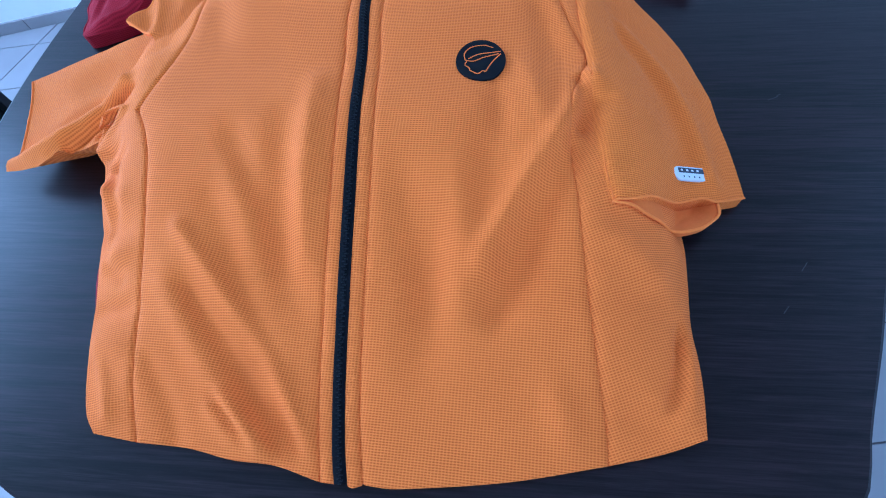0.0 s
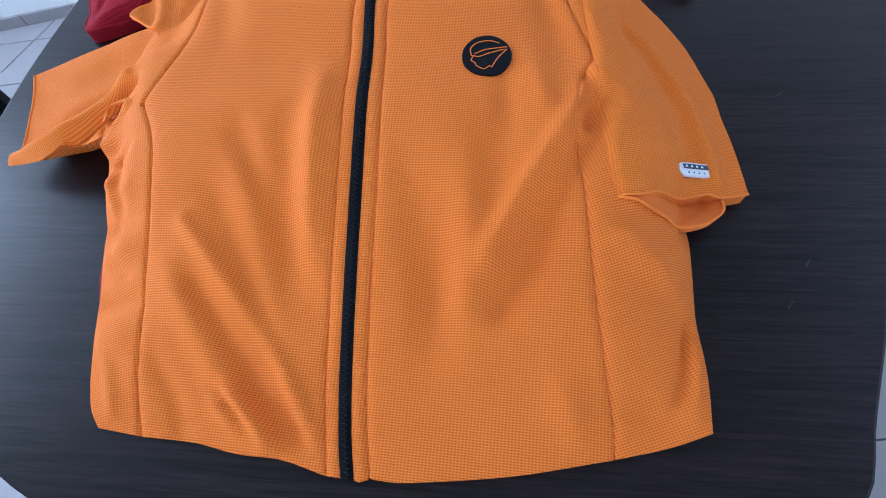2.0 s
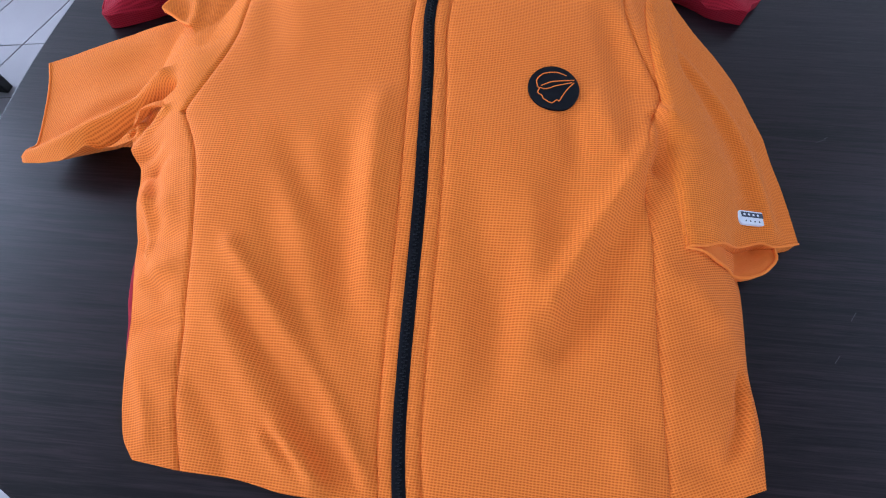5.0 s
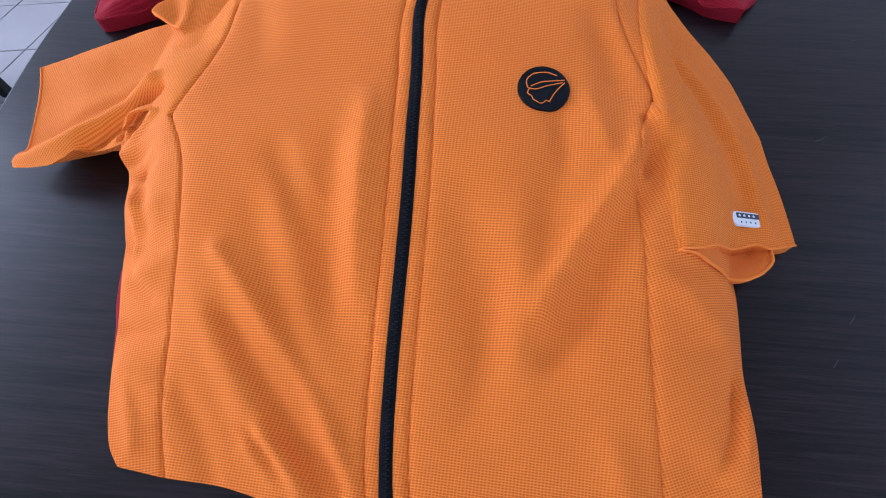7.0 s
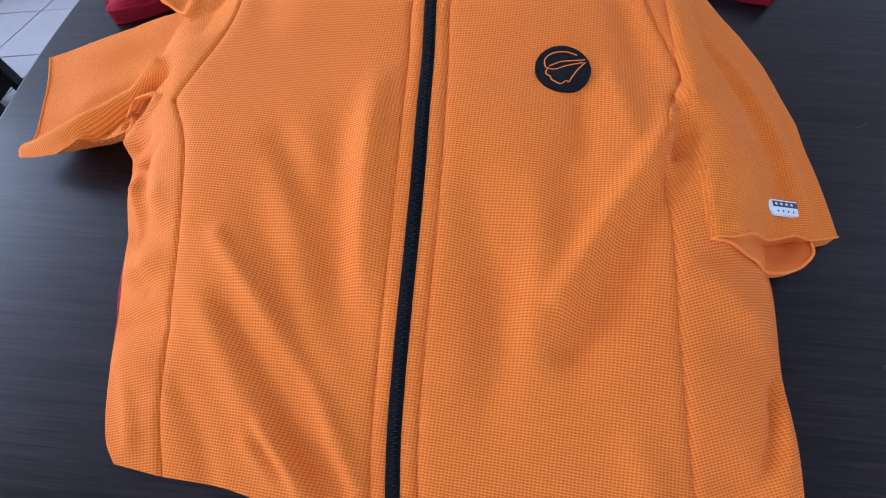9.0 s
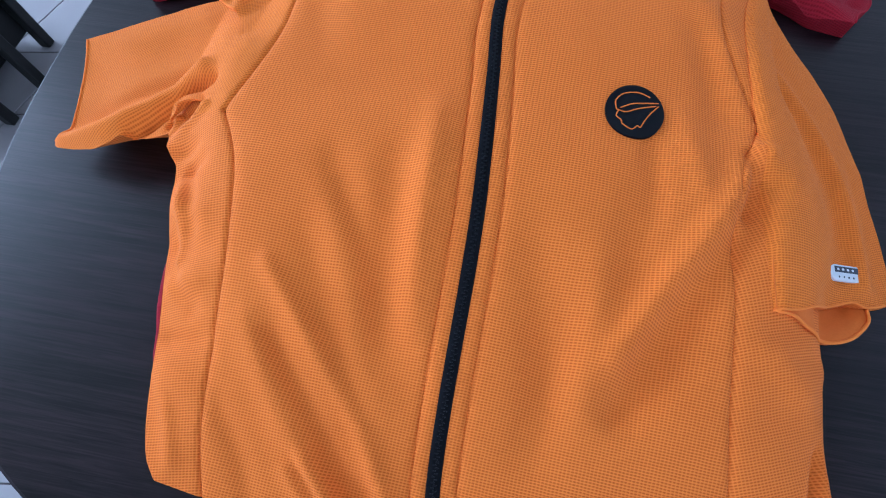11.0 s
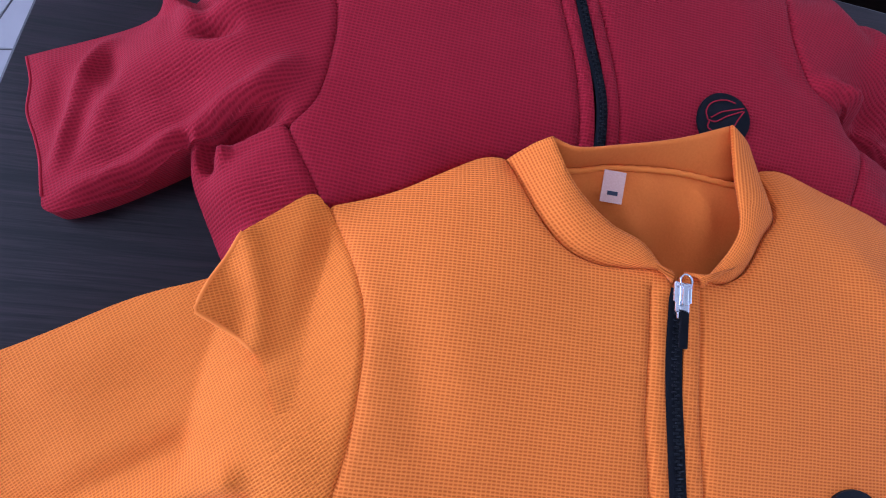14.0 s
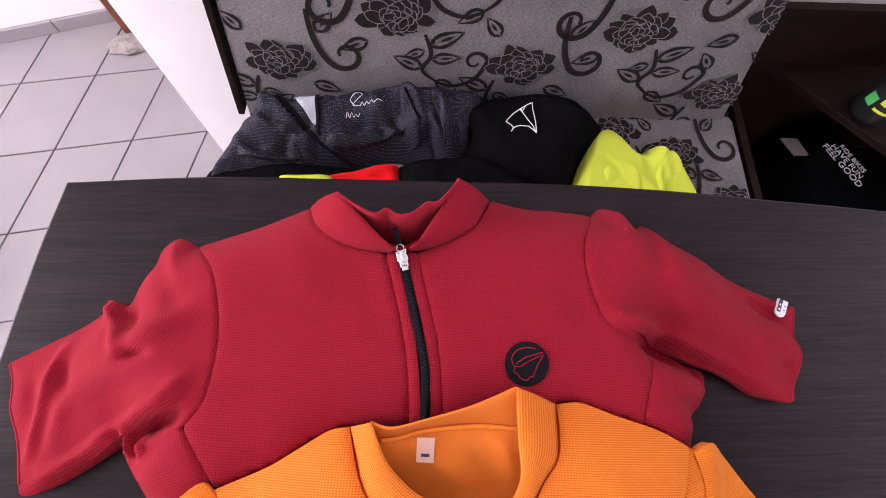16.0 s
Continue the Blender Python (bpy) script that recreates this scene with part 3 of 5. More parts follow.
def woven(px, pz, s, flip, bounds, m, rng):
    """One repeat of the woven pattern, each figure a part of the bench."""
    f = -1 if flip else 1
    layer = [0]

    def put(name, draw, owner=None, material=FABRIC_DARK, depth=None):
        bm = bmesh.new()
        draw(bm)
        clipped(bm, *bounds)
        layer[0] += 1
        for v in bm.verts:
            v.co.y -= 0.00012 * (layer[0] % 14) if depth is None else depth
        if len(bm.faces):
            ob = part(name, bm, material, owner or bench, "", False)
            if not owner:
                ob.matrix_basis = m
            return ob
        bm.free()

    petals = rose_petals(px, pz, 0.060 * s, rng.uniform(0, 6), rng)
    heart = put("woven_rose", lambda bm: ball_shape(bm, px, pz, 0.026 * s), None, FABRIC_DARK, 0.0018)
    for k, (edge, inside) in enumerate(petals):
        put("petal_edge", lambda bm: bm.faces.new([bm.verts.new((p, 0, q)) for p, q in edge]), heart, FABRIC, 0.0020 + 0.0001 * k)
        put("petal", lambda bm: bm.faces.new([bm.verts.new((p, 0, q)) for p, q in inside]), heart, FABRIC_DARK, 0.00205 + 0.0001 * k)
    put("woven_stem", lambda bm: stem(bm, px, pz, s, f))
    put("woven_curl", lambda bm: curl(bm, px, pz, s, f))
    put("woven_hook", lambda bm: hook(bm, px, pz, s, f))
    for dx, dz, a, long, wide in LEAVES:
        put("woven_leaf", lambda bm: leaf_shape(bm, (px + f * dx * s, pz + dz * s), a if f > 0 else math.pi - a, long * s, wide * s))


rng = random.Random(4)
for px, pz, flip in ((-0.115, 0.245, False), (0.332, 0.224, False), (-0.345, 0.145, True), (0.126, 0.143, True), (0.56, 0.08, True), (0.585, 0.27, False), (-0.36, 0.40, True), (0.11, 0.40, True), (-0.12, 0.47, False), (0.34, 0.46, False)):
    woven(px, pz, 1.0, flip, (-0.442, 0.625, -0.02, 0.50, 0.085, 0.19), LEAN_BACK @ pose(0, -0.0012, 0), rng)
for px, py, flip in ((0.49, 1.15, True), (0.60, 1.03, False), (0.36, 1.20, False), (-0.38, 1.1, False)):
    woven(px, py, 0.9, flip, (-0.425, 0.635, 0.75, 1.24), pose(0, 0, SEAT + 0.0012, -90, 0, 0), rng)

# ---- the dark corner shelf ----
shelf = thing("corner_shelf", "dark brown open wooden corner shelf unit", "shelf", (0, 0, 0))
box_part("side_panel", (0.668, 0.98, 0.0), (0.688, 1.38, 0.42), SHELF, shelf)
box_part("back_panel", (0.668, 1.385, 0.0), (1.45, 1.405, 0.615), SHELF, shelf)
box_part("end_panel", (1.45, 0.80, 0.0), (1.47, 1.405, 0.615), SHELF, shelf)


def corner_board(name, front, low, high):
    """A board cut slantwise at its front."""
    bm = bmesh.new()
    plan = [*front, (1.45, 0.80), (1.45, 1.385)]
    lower, upper = [[bm.verts.new((a, b, z)) for a, b in plan] for z in (low, high)]
    bm.faces.new(upper)
    bm.faces.new(lower[::-1])
    for k in range(len(plan)):
        q = (k + 1) % len(plan)
        bm.faces.new((lower[k], lower[q], upper[q], upper[k]))
    bmesh.ops.recalc_face_normals(bm, faces=bm.faces)
    bmesh.ops.bevel(bm, geom=bm.edges[:], offset=0.0015, segments=1, affect="EDGES")
    return part(name, bm, SHELF, shelf, "", False)


corner_board("bottom_board", [(0.688, 1.385), (0.688, 0.98), (1.0, 0.80)], 0.05, 0.07)
corner_board("shelf_board", [(0.765, 1.385), (0.99, 1.155), (1.31, 0.80)], 0.43, 0.45)

# ---- the two jerseys ----
ZIP_O = spaced(smoothed([(-0.0231, -0.0139), (-0.0277, 0.0122), (-0.0319, 0.0574), (-0.0326, 0.1051), (-0.0321, 0.1501), (-0.0310, 0.2016), (-0.0310, 0.2535), (-0.0332, 0.3056), (-0.0376, 0.3850), (-0.0422, 0.4544), (-0.0375, 0.5101)]), 0.004)
SEAM_OL = [(-0.2161, 0.0080), (-0.2274, 0.0483), (-0.2321, 0.0978), (-0.2348, 0.1493), (-0.2348, 0.2045), (-0.2403, 0.2548), (-0.2518, 0.2877), (-0.2687, 0.3167)]
SEAM_OR = [(0.1964, 0.0120), (0.1964, 0.0379), (0.1911, 0.0777), (0.1846, 0.1227), (0.1788, 0.1681), (0.1740, 0.2171), (0.1692, 0.2663), (0.1711, 0.3186), (0.1906, 0.3694)]
ARM_OL = [(-0.2687, 0.3167), (-0.2540, 0.3601), (-0.2437, 0.4108), (-0.2430, 0.4715), (-0.2547, 0.5105), (-0.2771, 0.5531)]
ARM_OR = [(0.1906, 0.3694), (0.1744, 0.4162), (0.1641, 0.4545), (0.1610, 0.4912), (0.1697, 0.5305), (0.1997, 0.5798)]
SHOULDER_OL = [(-0.2771, 0.5531), (-0.2269, 0.5725), (-0.1983, 0.5884), (-0.1693, 0.6044), (-0.1503, 0.6071)]
SHOULDER_OR = [(0.0652, 0.6246), (0.0890, 0.6260), (0.1277, 0.6115), (0.1679, 0.5974), (0.1997, 0.5798)]
NECK_OL = [(-0.1503, 0.6071), (-0.1340, 0.5569), (-0.1161, 0.5329), (-0.0944, 0.5231), (-0.0720, 0.5213), (-0.0479, 0.5246)]
NECK_OR = [(-0.0279, 0.5225), (-0.0022, 0.5162), (0.0168, 0.5271), (0.0382, 0.5561), (0.0560, 0.5778), (0.0652, 0.6246)]
HEM_OL = [(-0.2587, 0.0129), (-0.2161, 0.0080), (-0.1663, 0.0058), (-0.1240, -0.0013), (-0.0832, -0.0037), (-0.0460, -0.0113), (-0.0271, -0.0148)]
HEM_OR = [(-0.0152, -0.0171), (0.0226, -0.0152), (0.1131, -0.0050), (0.1964, 0.0120), (0.2414, 0.0233), (0.2773, 0.0362)]
LEFT_O = [(-0.3411, 0.3096), (-0.3350, 0.2985), (-0.3345, 0.2935), (-0.3284, 0.2848), (-0.3222, 0.2775), (-0.3205, 0.2690), (-0.3200, 0.2580), (-0.3199, 0.2395), (-0.3144, 0.2054), (-0.3047, 0.1641), (-0.2958, 0.1254), (-0.2892, 0.0889), (-0.2835, 0.0593), (-0.2722, 0.0295), (-0.2587, 0.0129)]
RIGHT_O = [(0.2773, 0.0362), (0.2812, 0.0741), (0.2823, 0.1010), (0.2814, 0.1358), (0.2862, 0.1796), (0.2886, 0.2316), (0.2693, 0.3168), (0.1906, 0.3694)]
SLEEVE_OL = [(-0.2771, 0.5531), (-0.2870, 0.5570), (-0.3080, 0.5400), (-0.3250, 0.5220), (-0.3420, 0.5050), (-0.3690, 0.4940), (-0.3890, 0.4875), (-0.4150, 0.4770), (-0.4570, 0.4535), (-0.5030, 0.4300), (-0.5030, 0.4300),
             (-0.4930, 0.4020), (-0.4850, 0.3720), (-0.4820, 0.3450), (-0.4800, 0.3230), (-0.4790, 0.3135), (-0.4890, 0.3030), (-0.4850, 0.2965), (-0.4740, 0.2935), (-0.4350, 0.2920), (-0.4140, 0.2975), (-0.4020, 0.3050), (-0.3900, 0.3073), (-0.3730, 0.3068), (-0.3570, 0.3072), (-0.3411, 0.3096)]
# how high the edge stands over the table along the sleeve and the side: x, y, height
SIDE_HIGH = [(-0.216, 0.008, 0.006), (-0.259, 0.013, 0.006), (-0.284, 0.059, 0.010), (-0.296, 0.125, 0.020), (-0.314, 0.205, 0.030), (-0.320, 0.258, 0.050), (-0.332, 0.295, 0.064), (-0.341, 0.310, 0.060), (-0.373, 0.307, 0.048), (-0.390, 0.307, 0.049), (-0.413, 0.298, 0.042), (-0.435, 0.292, 0.034), (-0.480, 0.296, 0.018),
             (-0.479, 0.318, 0.022), (-0.483, 0.372, 0.034), (-0.503, 0.430, 0.041), (-0.457, 0.4535, 0.046), (-0.415, 0.477, 0.048), (-0.369, 0.494, 0.056), (-0.342, 0.505, 0.060), (-0.325, 0.522, 0.066), (-0.289, 0.558, 0.084)]


def loop_of(*runs):
    """A closed line from smooth runs that meet at corners."""
    pieces = [smoothed(r)[:-1] for r in runs]
    return np.vstack(pieces)


SILHOUETTE_O = loop_of(HEM_OL, [HEM_OL[-1], HEM_OR[0]], HEM_OR, RIGHT_O[:6], [(0.2886, 0.2316), (0.2970, 0.3172), (0.2640, 0.4728), (0.1997, 0.5798)], SHOULDER_OR[::-1], [(0.0652, 0.6246), (0.0250, 0.6360), (-0.0300, 0.6180), (-0.0750, 0.6080), (-0.1284, 0.6080), (-0.1503, 0.6071)], SHOULDER_OL[::-1], SLEEVE_OL, LEFT_O)

FOLDS_O = [
    # chest, beside the zip and towards the hem
    (0.148, 0.209, 0.110, 0.126, 0.018, -0.005), (0.054, 0.203, 0.039, 0.081, 0.020, -0.005), (0.098, 0.287, 0.087, 0.193, 0.018, -0.004), (0.073, 0.246, 0.066, 0.126, 0.016, 0.003),
    (0.018, 0.245, 0.041, 0.126, 0.018, -0.004), (-0.078, 0.343, -0.071, 0.164, 0.013, 0.005), (-0.106, 0.300, -0.093, 0.127, 0.016, -0.004),
    (-0.160, 0.289, -0.128, 0.225, 0.014, -0.004), (-0.128, 0.225, -0.060, 0.109, 0.018, -0.004), (-0.169, 0.220, -0.099, 0.070, 0.014, -0.004), (-0.210, 0.146, -0.113, 0.010, 0.013, 0.004), (-0.139, 0.051, -0.081, -0.002, 0.007, 0.006), (-0.151, 0.051, -0.105, 0.004, 0.006, -0.005), (-0.094, 0.045, -0.053, 0.000, 0.008, -0.005),
    (0.151, 0.070, 0.171, 0.021, 0.014, 0.003), (-0.155, 0.259, -0.118, 0.182, 0.012, 0.003),
    # right side panel
    (0.274, 0.128, 0.270, 0.062, 0.006, 0.005), (0.266, 0.130, 0.259, 0.084, 0.004, -0.005), (0.259, 0.084, 0.248, 0.055, 0.006, -0.005), (0.190, 0.146, 0.256, 0.158, 0.014, -0.004), (0.199, 0.193, 0.276, 0.140, 0.014, 0.004), (0.211, 0.052, 0.249, 0.042, 0.014, -0.003),
    # left side panel and armpit
    (-0.341, 0.263, -0.279, 0.274, 0.008, -0.005), (-0.343, 0.246, -0.264, 0.224, 0.010, 0.005), (-0.332, 0.210, -0.253, 0.195, 0.010, -0.004), (-0.310, 0.167, -0.253, 0.172, 0.010, 0.004), (-0.299, 0.126, -0.240, 0.122, 0.009, -0.004), (-0.289, 0.098, -0.239, 0.083, 0.012, 0.003),
    (-0.325, 0.3300, -0.314, 0.328, 0.006, -0.0045), (-0.322, 0.325, -0.305, 0.319, 0.009, -0.002), (-0.345, 0.327, -0.346, 0.311, 0.004, -0.005), (-0.330, 0.285, -0.295, 0.290, 0.007, -0.004), (-0.325, 0.268, -0.300, 0.272, 0.008, 0.003),
    # sleeve
    (-0.430, 0.410, -0.350, 0.435, 0.028, -0.003), (-0.440, 0.440, -0.385, 0.455, 0.02, 0.002),
    # yoke
    (-0.224, 0.504, -0.197, 0.400, 0.02, -0.003), (0.100, 0.560, 0.137, 0.497, 0.02, 0.003), (0.137, 0.470, 0.162, 0.368, 0.014, -0.004), (0.127, 0.369, 0.145, 0.287, 0.012, 0.003), (0.100, 0.339, 0.107, 0.277, 0.010, -0.003),
]


ROLLS_O = [
    ([(-0.475, 0.303), (-0.424, 0.313), (-0.387, 0.332), (-0.345, 0.361), (-0.318, 0.372)], 0.012, 0.014), ([(-0.388, 0.311), (-0.366, 0.326), (-0.351, 0.338), (-0.324, 0.354), (-0.300, 0.358)], 0.006, -0.012), ([(-0.441, 0.333), (-0.413, 0.353), (-0.3865, 0.368), (-0.358, 0.384)], 0.012, -0.006),
    ([(-0.290, 0.520), (-0.284, 0.470), (-0.280, 0.430)], 0.028, -0.015),
    ([(-0.334, 0.299), (-0.318, 0.309), (-0.295, 0.325)], 0.006, 0.008), ([(-0.3355, 0.326), (-0.337, 0.317), (-0.3385, 0.308)], 0.0028, 0.007),
    ([(-0.195, 0.190), (-0.140, 0.130), (-0.104, 0.087), (-0.081, 0.055), (-0.056, 0.008)], 0.008, 0.0075), ([(-0.185, 0.140), (-0.135, 0.082), (-0.108, 0.045), (-0.085, 0.010)], 0.009, -0.007), ([(-0.215, 0.075), (-0.190, 0.040), (-0.178, 0.012)], 0.009, -0.004), ([(-0.150, 0.040), (-0.120, 0.016), (-0.100, 0.004)], 0.006, 0.005),
    ([(0.186, 0.340), (0.166, 0.292), (0.122, 0.221), (0.090, 0.165)], 0.011, 0.010), ([(0.196, 0.313), (0.170, 0.262), (0.125, 0.190), (0.100, 0.130)], 0.014, -0.008), ([(0.268, 0.250), (0.235, 0.215), (0.205, 0.205)], 0.012, -0.005), ([(0.270, 0.190), (0.235, 0.160), (0.200, 0.150)], 0.012, 0.005),
    ([(-0.318, 0.266), (-0.302, 0.247), (-0.293, 0.222), (-0.288, 0.190)], 0.007, 0.007), ([(-0.300, 0.268), (-0.285, 0.245), (-0.275, 0.215)], 0.008, -0.005), ([(-0.305, 0.200), (-0.280, 0.165), (-0.262, 0.150)], 0.008, -0.005), ([(-0.285, 0.090), (-0.262, 0.060), (-0.250, 0.030)], 0.008, 0.004),
    ([(0.181, 0.338), (0.182, 0.308), (0.178, 0.288)], 0.006, -0.010),
]


def edge_o(x, y):
    """How high the orange jersey's edge stands over the table."""
    x, y = np.ravel(np.asarray(x, float)), np.ravel(np.asarray(y, float))
    marks = np.array(SIDE_HIGH)
    step = marks[1:] - marks[:-1]
    along = ((x[:, None] - marks[:-1, 0]) * step[:, 0] + (y[:, None] - marks[:-1, 1]) * step[:, 1]) / (step[:, 0] ** 2 + step[:, 1] ** 2)
    along = np.clip(along, 0, 1)
    w = 1 / (np.hypot(x[:, None] - marks[:-1, 0] - along * step[:, 0], y[:, None] - marks[:-1, 1] - along * step[:, 1]) ** 3 + 1e-7)
    side = (w * (marks[:-1, 2] + along * step[:, 2])).sum(1) / w.sum(1)
    front = 0.006 + 0.080 * ease((y - 0.42) / 0.13)
    return front + (side - front) * ease((-0.21 - x) / 0.06)


def height_o(x, y):
    """The orange jersey's face over the table."""
    x, y = np.ravel(np.asarray(x, float)), np.ravel(np.asarray(y, float))
    d = off_line(x, y, SILHOUETTE_O[::3], True) * within(x, y, SILHOUETTE_O)
    full = (0.018 + 0.090 * ease(y / 0.32)) * (0.25 + 0.75 * ease((x + 0.41) / 0.14))
    edge = edge_o(x, y)
    full = full + 0.014 * ease((y - 0.36) / 0.14) * ease((x + 0.29) / 0.1)
    full = np.maximum(full, edge + 0.004)
    lift = 1 - (1 - np.clip(d / 0.11, 0, 1)) ** 2.3
    h = edge + (full - edge) * lift
    h += (1.75 - 0.1 * ease((-0.24 - x) / 0.05)) * ridges(x, y, FOLDS_O) * (0.12 + 0.88 * np.clip(d / 0.012, 0, 1))
    h += rolls(x, y, ROLLS_O) * (1 - ease((x + 0.345) / 0.008) * ease((-0.24 - x) / 0.02) * (1 - np.clip(d / 0.02, 0.1, 1)))
    h += 0.006 * np.exp(-(((x - 0.02) / 0.13) ** 2)) * ease((y - 0.05) / 0.2) * ease((0.52 - y) / 0.12)
    dz = off_line(x, y, ZIP_O[::4])
    h += 0.0007 * np.exp(-(((dz - 0.0125) / 0.005) ** 2)) - 0.002 * np.exp(-((dz / 0.006) ** 2))
    n1 = np.array([noise.noise(Vector((a * 16, b * 16, 3.1))) for a, b in zip(x, y)])
    return TOP + np.maximum(h + 0.0014 * n1, 0.003)


def seamed(base, lines, depth=0.0028, wide=0.0019):
    """The same face with sewn seams pulled in along lines."""
    rows = [spaced(smoothed(l), 0.012) for l in lines]

    def height(x, y):
        z = base(x, y)
        for row in rows:
            z = z - depth * np.exp(-((off_line(x, y, row) / wide) ** 2))
        return z

    return height



def beside(line, away):
    """The same plan line, moved sideways in x."""
    moved = line + np.array([away, 0])
    return [tuple(p) for p in np.vstack([moved[:-8:14], moved[-1:]])]


SEAMS_O = [SEAM_OL, SEAM_OR, ARM_OL, ARM_OR, NECK_OL, NECK_OR, beside(ZIP_O, -0.0185), beside(ZIP_O, 0.0185)]
FACE_O = seamed(height_o, SEAMS_O)

orange = thing("orange_jersey", "orange waffle-knit cycling jersey lying flat, black zip closed", "jersey")
inner, outer = beside(ZIP_O, -0.0052), beside(ZIP_O, -0.0185)
sheet("front_left_panel", loop_of([SEAM_OL[0], *HEM_OL[2:5], outer[0]], outer, [outer[-1], (outer[-1][0], 0.5225), NECK_OL[-2]], NECK_OL[:-1][::-1], SHOULDER_OL[::-1], ARM_OL[::-1], SEAM_OL[::-1]), FACE_O, ORANGE, orange, "", 0.005, -3, None, 0.014)
sheet("zip_placket", loop_of([outer[0], HEM_OL[-1], inner[0]], inner, [inner[-1], NECK_OL[-1], (outer[-1][0], 0.5225), outer[-1]], outer[::-1]), FACE_O, ORANGE, orange, "", 0.005, -3, None, 0.01)
inner, outer = beside(ZIP_O, 0.0052), beside(ZIP_O, 0.0185)
sheet("front_right_panel", loop_of(outer[::-1], [outer[0], (0.0226, -0.0152), *HEM_OR[2:4]], SEAM_OR, ARM_OR, SHOULDER_OR[::-1], NECK_OR[1:][::-1], [NECK_OR[1], (outer[-1][0], 0.5190), outer[-1]]), FACE_O, ORANGE, orange, "", 0.005, -3, None, 0.014)
sheet("zip_placket", loop_of(inner[::-1], [inner[0], HEM_OR[0], outer[0]], outer, [outer[-1], (outer[-1][0], 0.5190), NECK_OR[0], inner[-1]]), FACE_O, ORANGE, orange, "", 0.005, -3, None, 0.01)
sheet("side_panel", loop_of(LEFT_O, HEM_OL[:2], SEAM_OL, [SEAM_OL[-1], (-0.3120, 0.3170), LEFT_O[0]]), FACE_O, ORANGE, orange, "", 0.0033, 12, TOP + 0.0015)
sheet("side_panel", loop_of(SEAM_OR[::-1], HEM_OR[3:], RIGHT_O), FACE_O, ORANGE, orange, "", 0.005, 20, TOP + 0.0015)
sheet("left_sleeve", loop_of(ARM_OL, SLEEVE_OL, [SLEEVE_OL[-1], (-0.3120, 0.3170), ARM_OL[0]]), FACE_O, SLEEVE_KNIT, orange, "", 0.003, 38, TOP + 0.0015, tuck=(-0.40, 0.40))

def overhang(name, line, inward, face, lift, material, owner, turn, gap=0.0035, drop=0.012):
    """A roll of sleeve that stands free along one edge and sinks into the cloth at the others."""
    free = spaced(smoothed(line), 0.004)
    back = free + np.array(inward)
    x0, x1 = free[0, 0], free[-1, 0]

    def height(x, y):
        s = np.clip(off_line(x, y, free) / np.linalg.norm(inward), 0, 1)
        t = np.clip((x - x0) / (x1 - x0), 0, 1)
        up = ease(t / 0.2) * ease((1 - t) / 0.2)
        return face(x, y) - 0.003 + (0.003 + lift) * up * (1 - s ** 1.5)

    sheet(name, np.vstack([free, back[::-1]]), height, material, owner, "", gap, turn, None, drop)


# the sleeve's lower roll arches over the armpit
overhang("armpit_fold", [(-0.3385, 0.3190), (-0.3360, 0.3260), (-0.3300, 0.3320), (-0.3215, 0.3350), (-0.3120, 0.3355), (-0.3010, 0.3335), (-0.2880, 0.3290)], (-0.004, 0.018), lambda x, y: TOP + 0.073 + 0.006 * ease((x + 0.335) / 0.03), 0.0075, SLEEVE_KNIT, orange, 30, 0.002, 0.003)

# the sleeve cap that folds over the sleeve
CAP_O = loop_of([(-0.2770, 0.5511), (-0.2890, 0.5600), (-0.3110, 0.5440), (-0.3300, 0.5263), (-0.3430, 0.5000), (-0.3505, 0.4712)], [(-0.3505, 0.4712), (-0.3310, 0.4615), (-0.3100, 0.4485)], [(-0.3100, 0.4485), (-0.2968, 0.4256), (-0.2870, 0.3956)], [(-0.2870, 0.3956), (-0.2492, 0.3899)], [(-0.2492, 0.3899), (-0.2440, 0.4361), (-0.2451, 0.4718), (-0.2562, 0.5105), (-0.2770, 0.5511)])
CAP_FOLDS = [([(-0.328, 0.524), (-0.316, 0.490), (-0.310, 0.455)], 0.008, 0.005), ([(-0.340, 0.505), (-0.325, 0.468)], 0.010, -0.003), ([(-0.286, 0.545), (-0.280, 0.500)], 0.010, 0.002)]


def cap_face(x, y):
    """The cap stands off the sleeve towards its tip and sinks under it at the seam."""
    off = ease((-0.262 - x) / 0.034) * ease((y - 0.393) / 0.03)
    under = height_o(x, y)
    high = np.maximum(TOP + 0.088 + 0.006 * ease((-0.318 - x) / 0.03) * ease((0.515 - y) / 0.04), under + 0.002) + rolls(x, y, CAP_FOLDS)
    return (1 - off) * (under - 0.003) + off * high


sheet("sleeve_cap", CAP_O, cap_face, SLEEVE_KNIT, orange, "", 0.0035, 24, None, 0.006)

# the other sleeve, folded down over the body
IN_O = [(0.2017, 0.5757), (0.2017, 0.5479), (0.1886, 0.5045), (0.1833, 0.4568), (0.1854, 0.4071), (0.1896, 0.3448), (0.1902, 0.2766), (0.1960, 0.2383), (0.2026, 0.2175)]
CUFF_O = [(0.2026, 0.2175), (0.2220, 0.2220), (0.2400, 0.2300), (0.2720, 0.2445), (0.3050, 0.2585)]
BACK_O = [(0.3050, 0.2585), (0.3200, 0.2575), (0.3544, 0.2700)]
OUT_O = [(0.3544, 0.2700), (0.354, 0.300), (0.352, 0.340), (0.349, 0.375), (0.345, 0.418), (0.3275, 0.4690), (0.303, 0.507), (0.275, 0.5385), (0.252, 0.5640), (0.234, 0.5800), (0.218, 0.5840), (0.2017, 0.5757)]
inner_line, outer_line = smoothed(IN_O), smoothed(OUT_O)
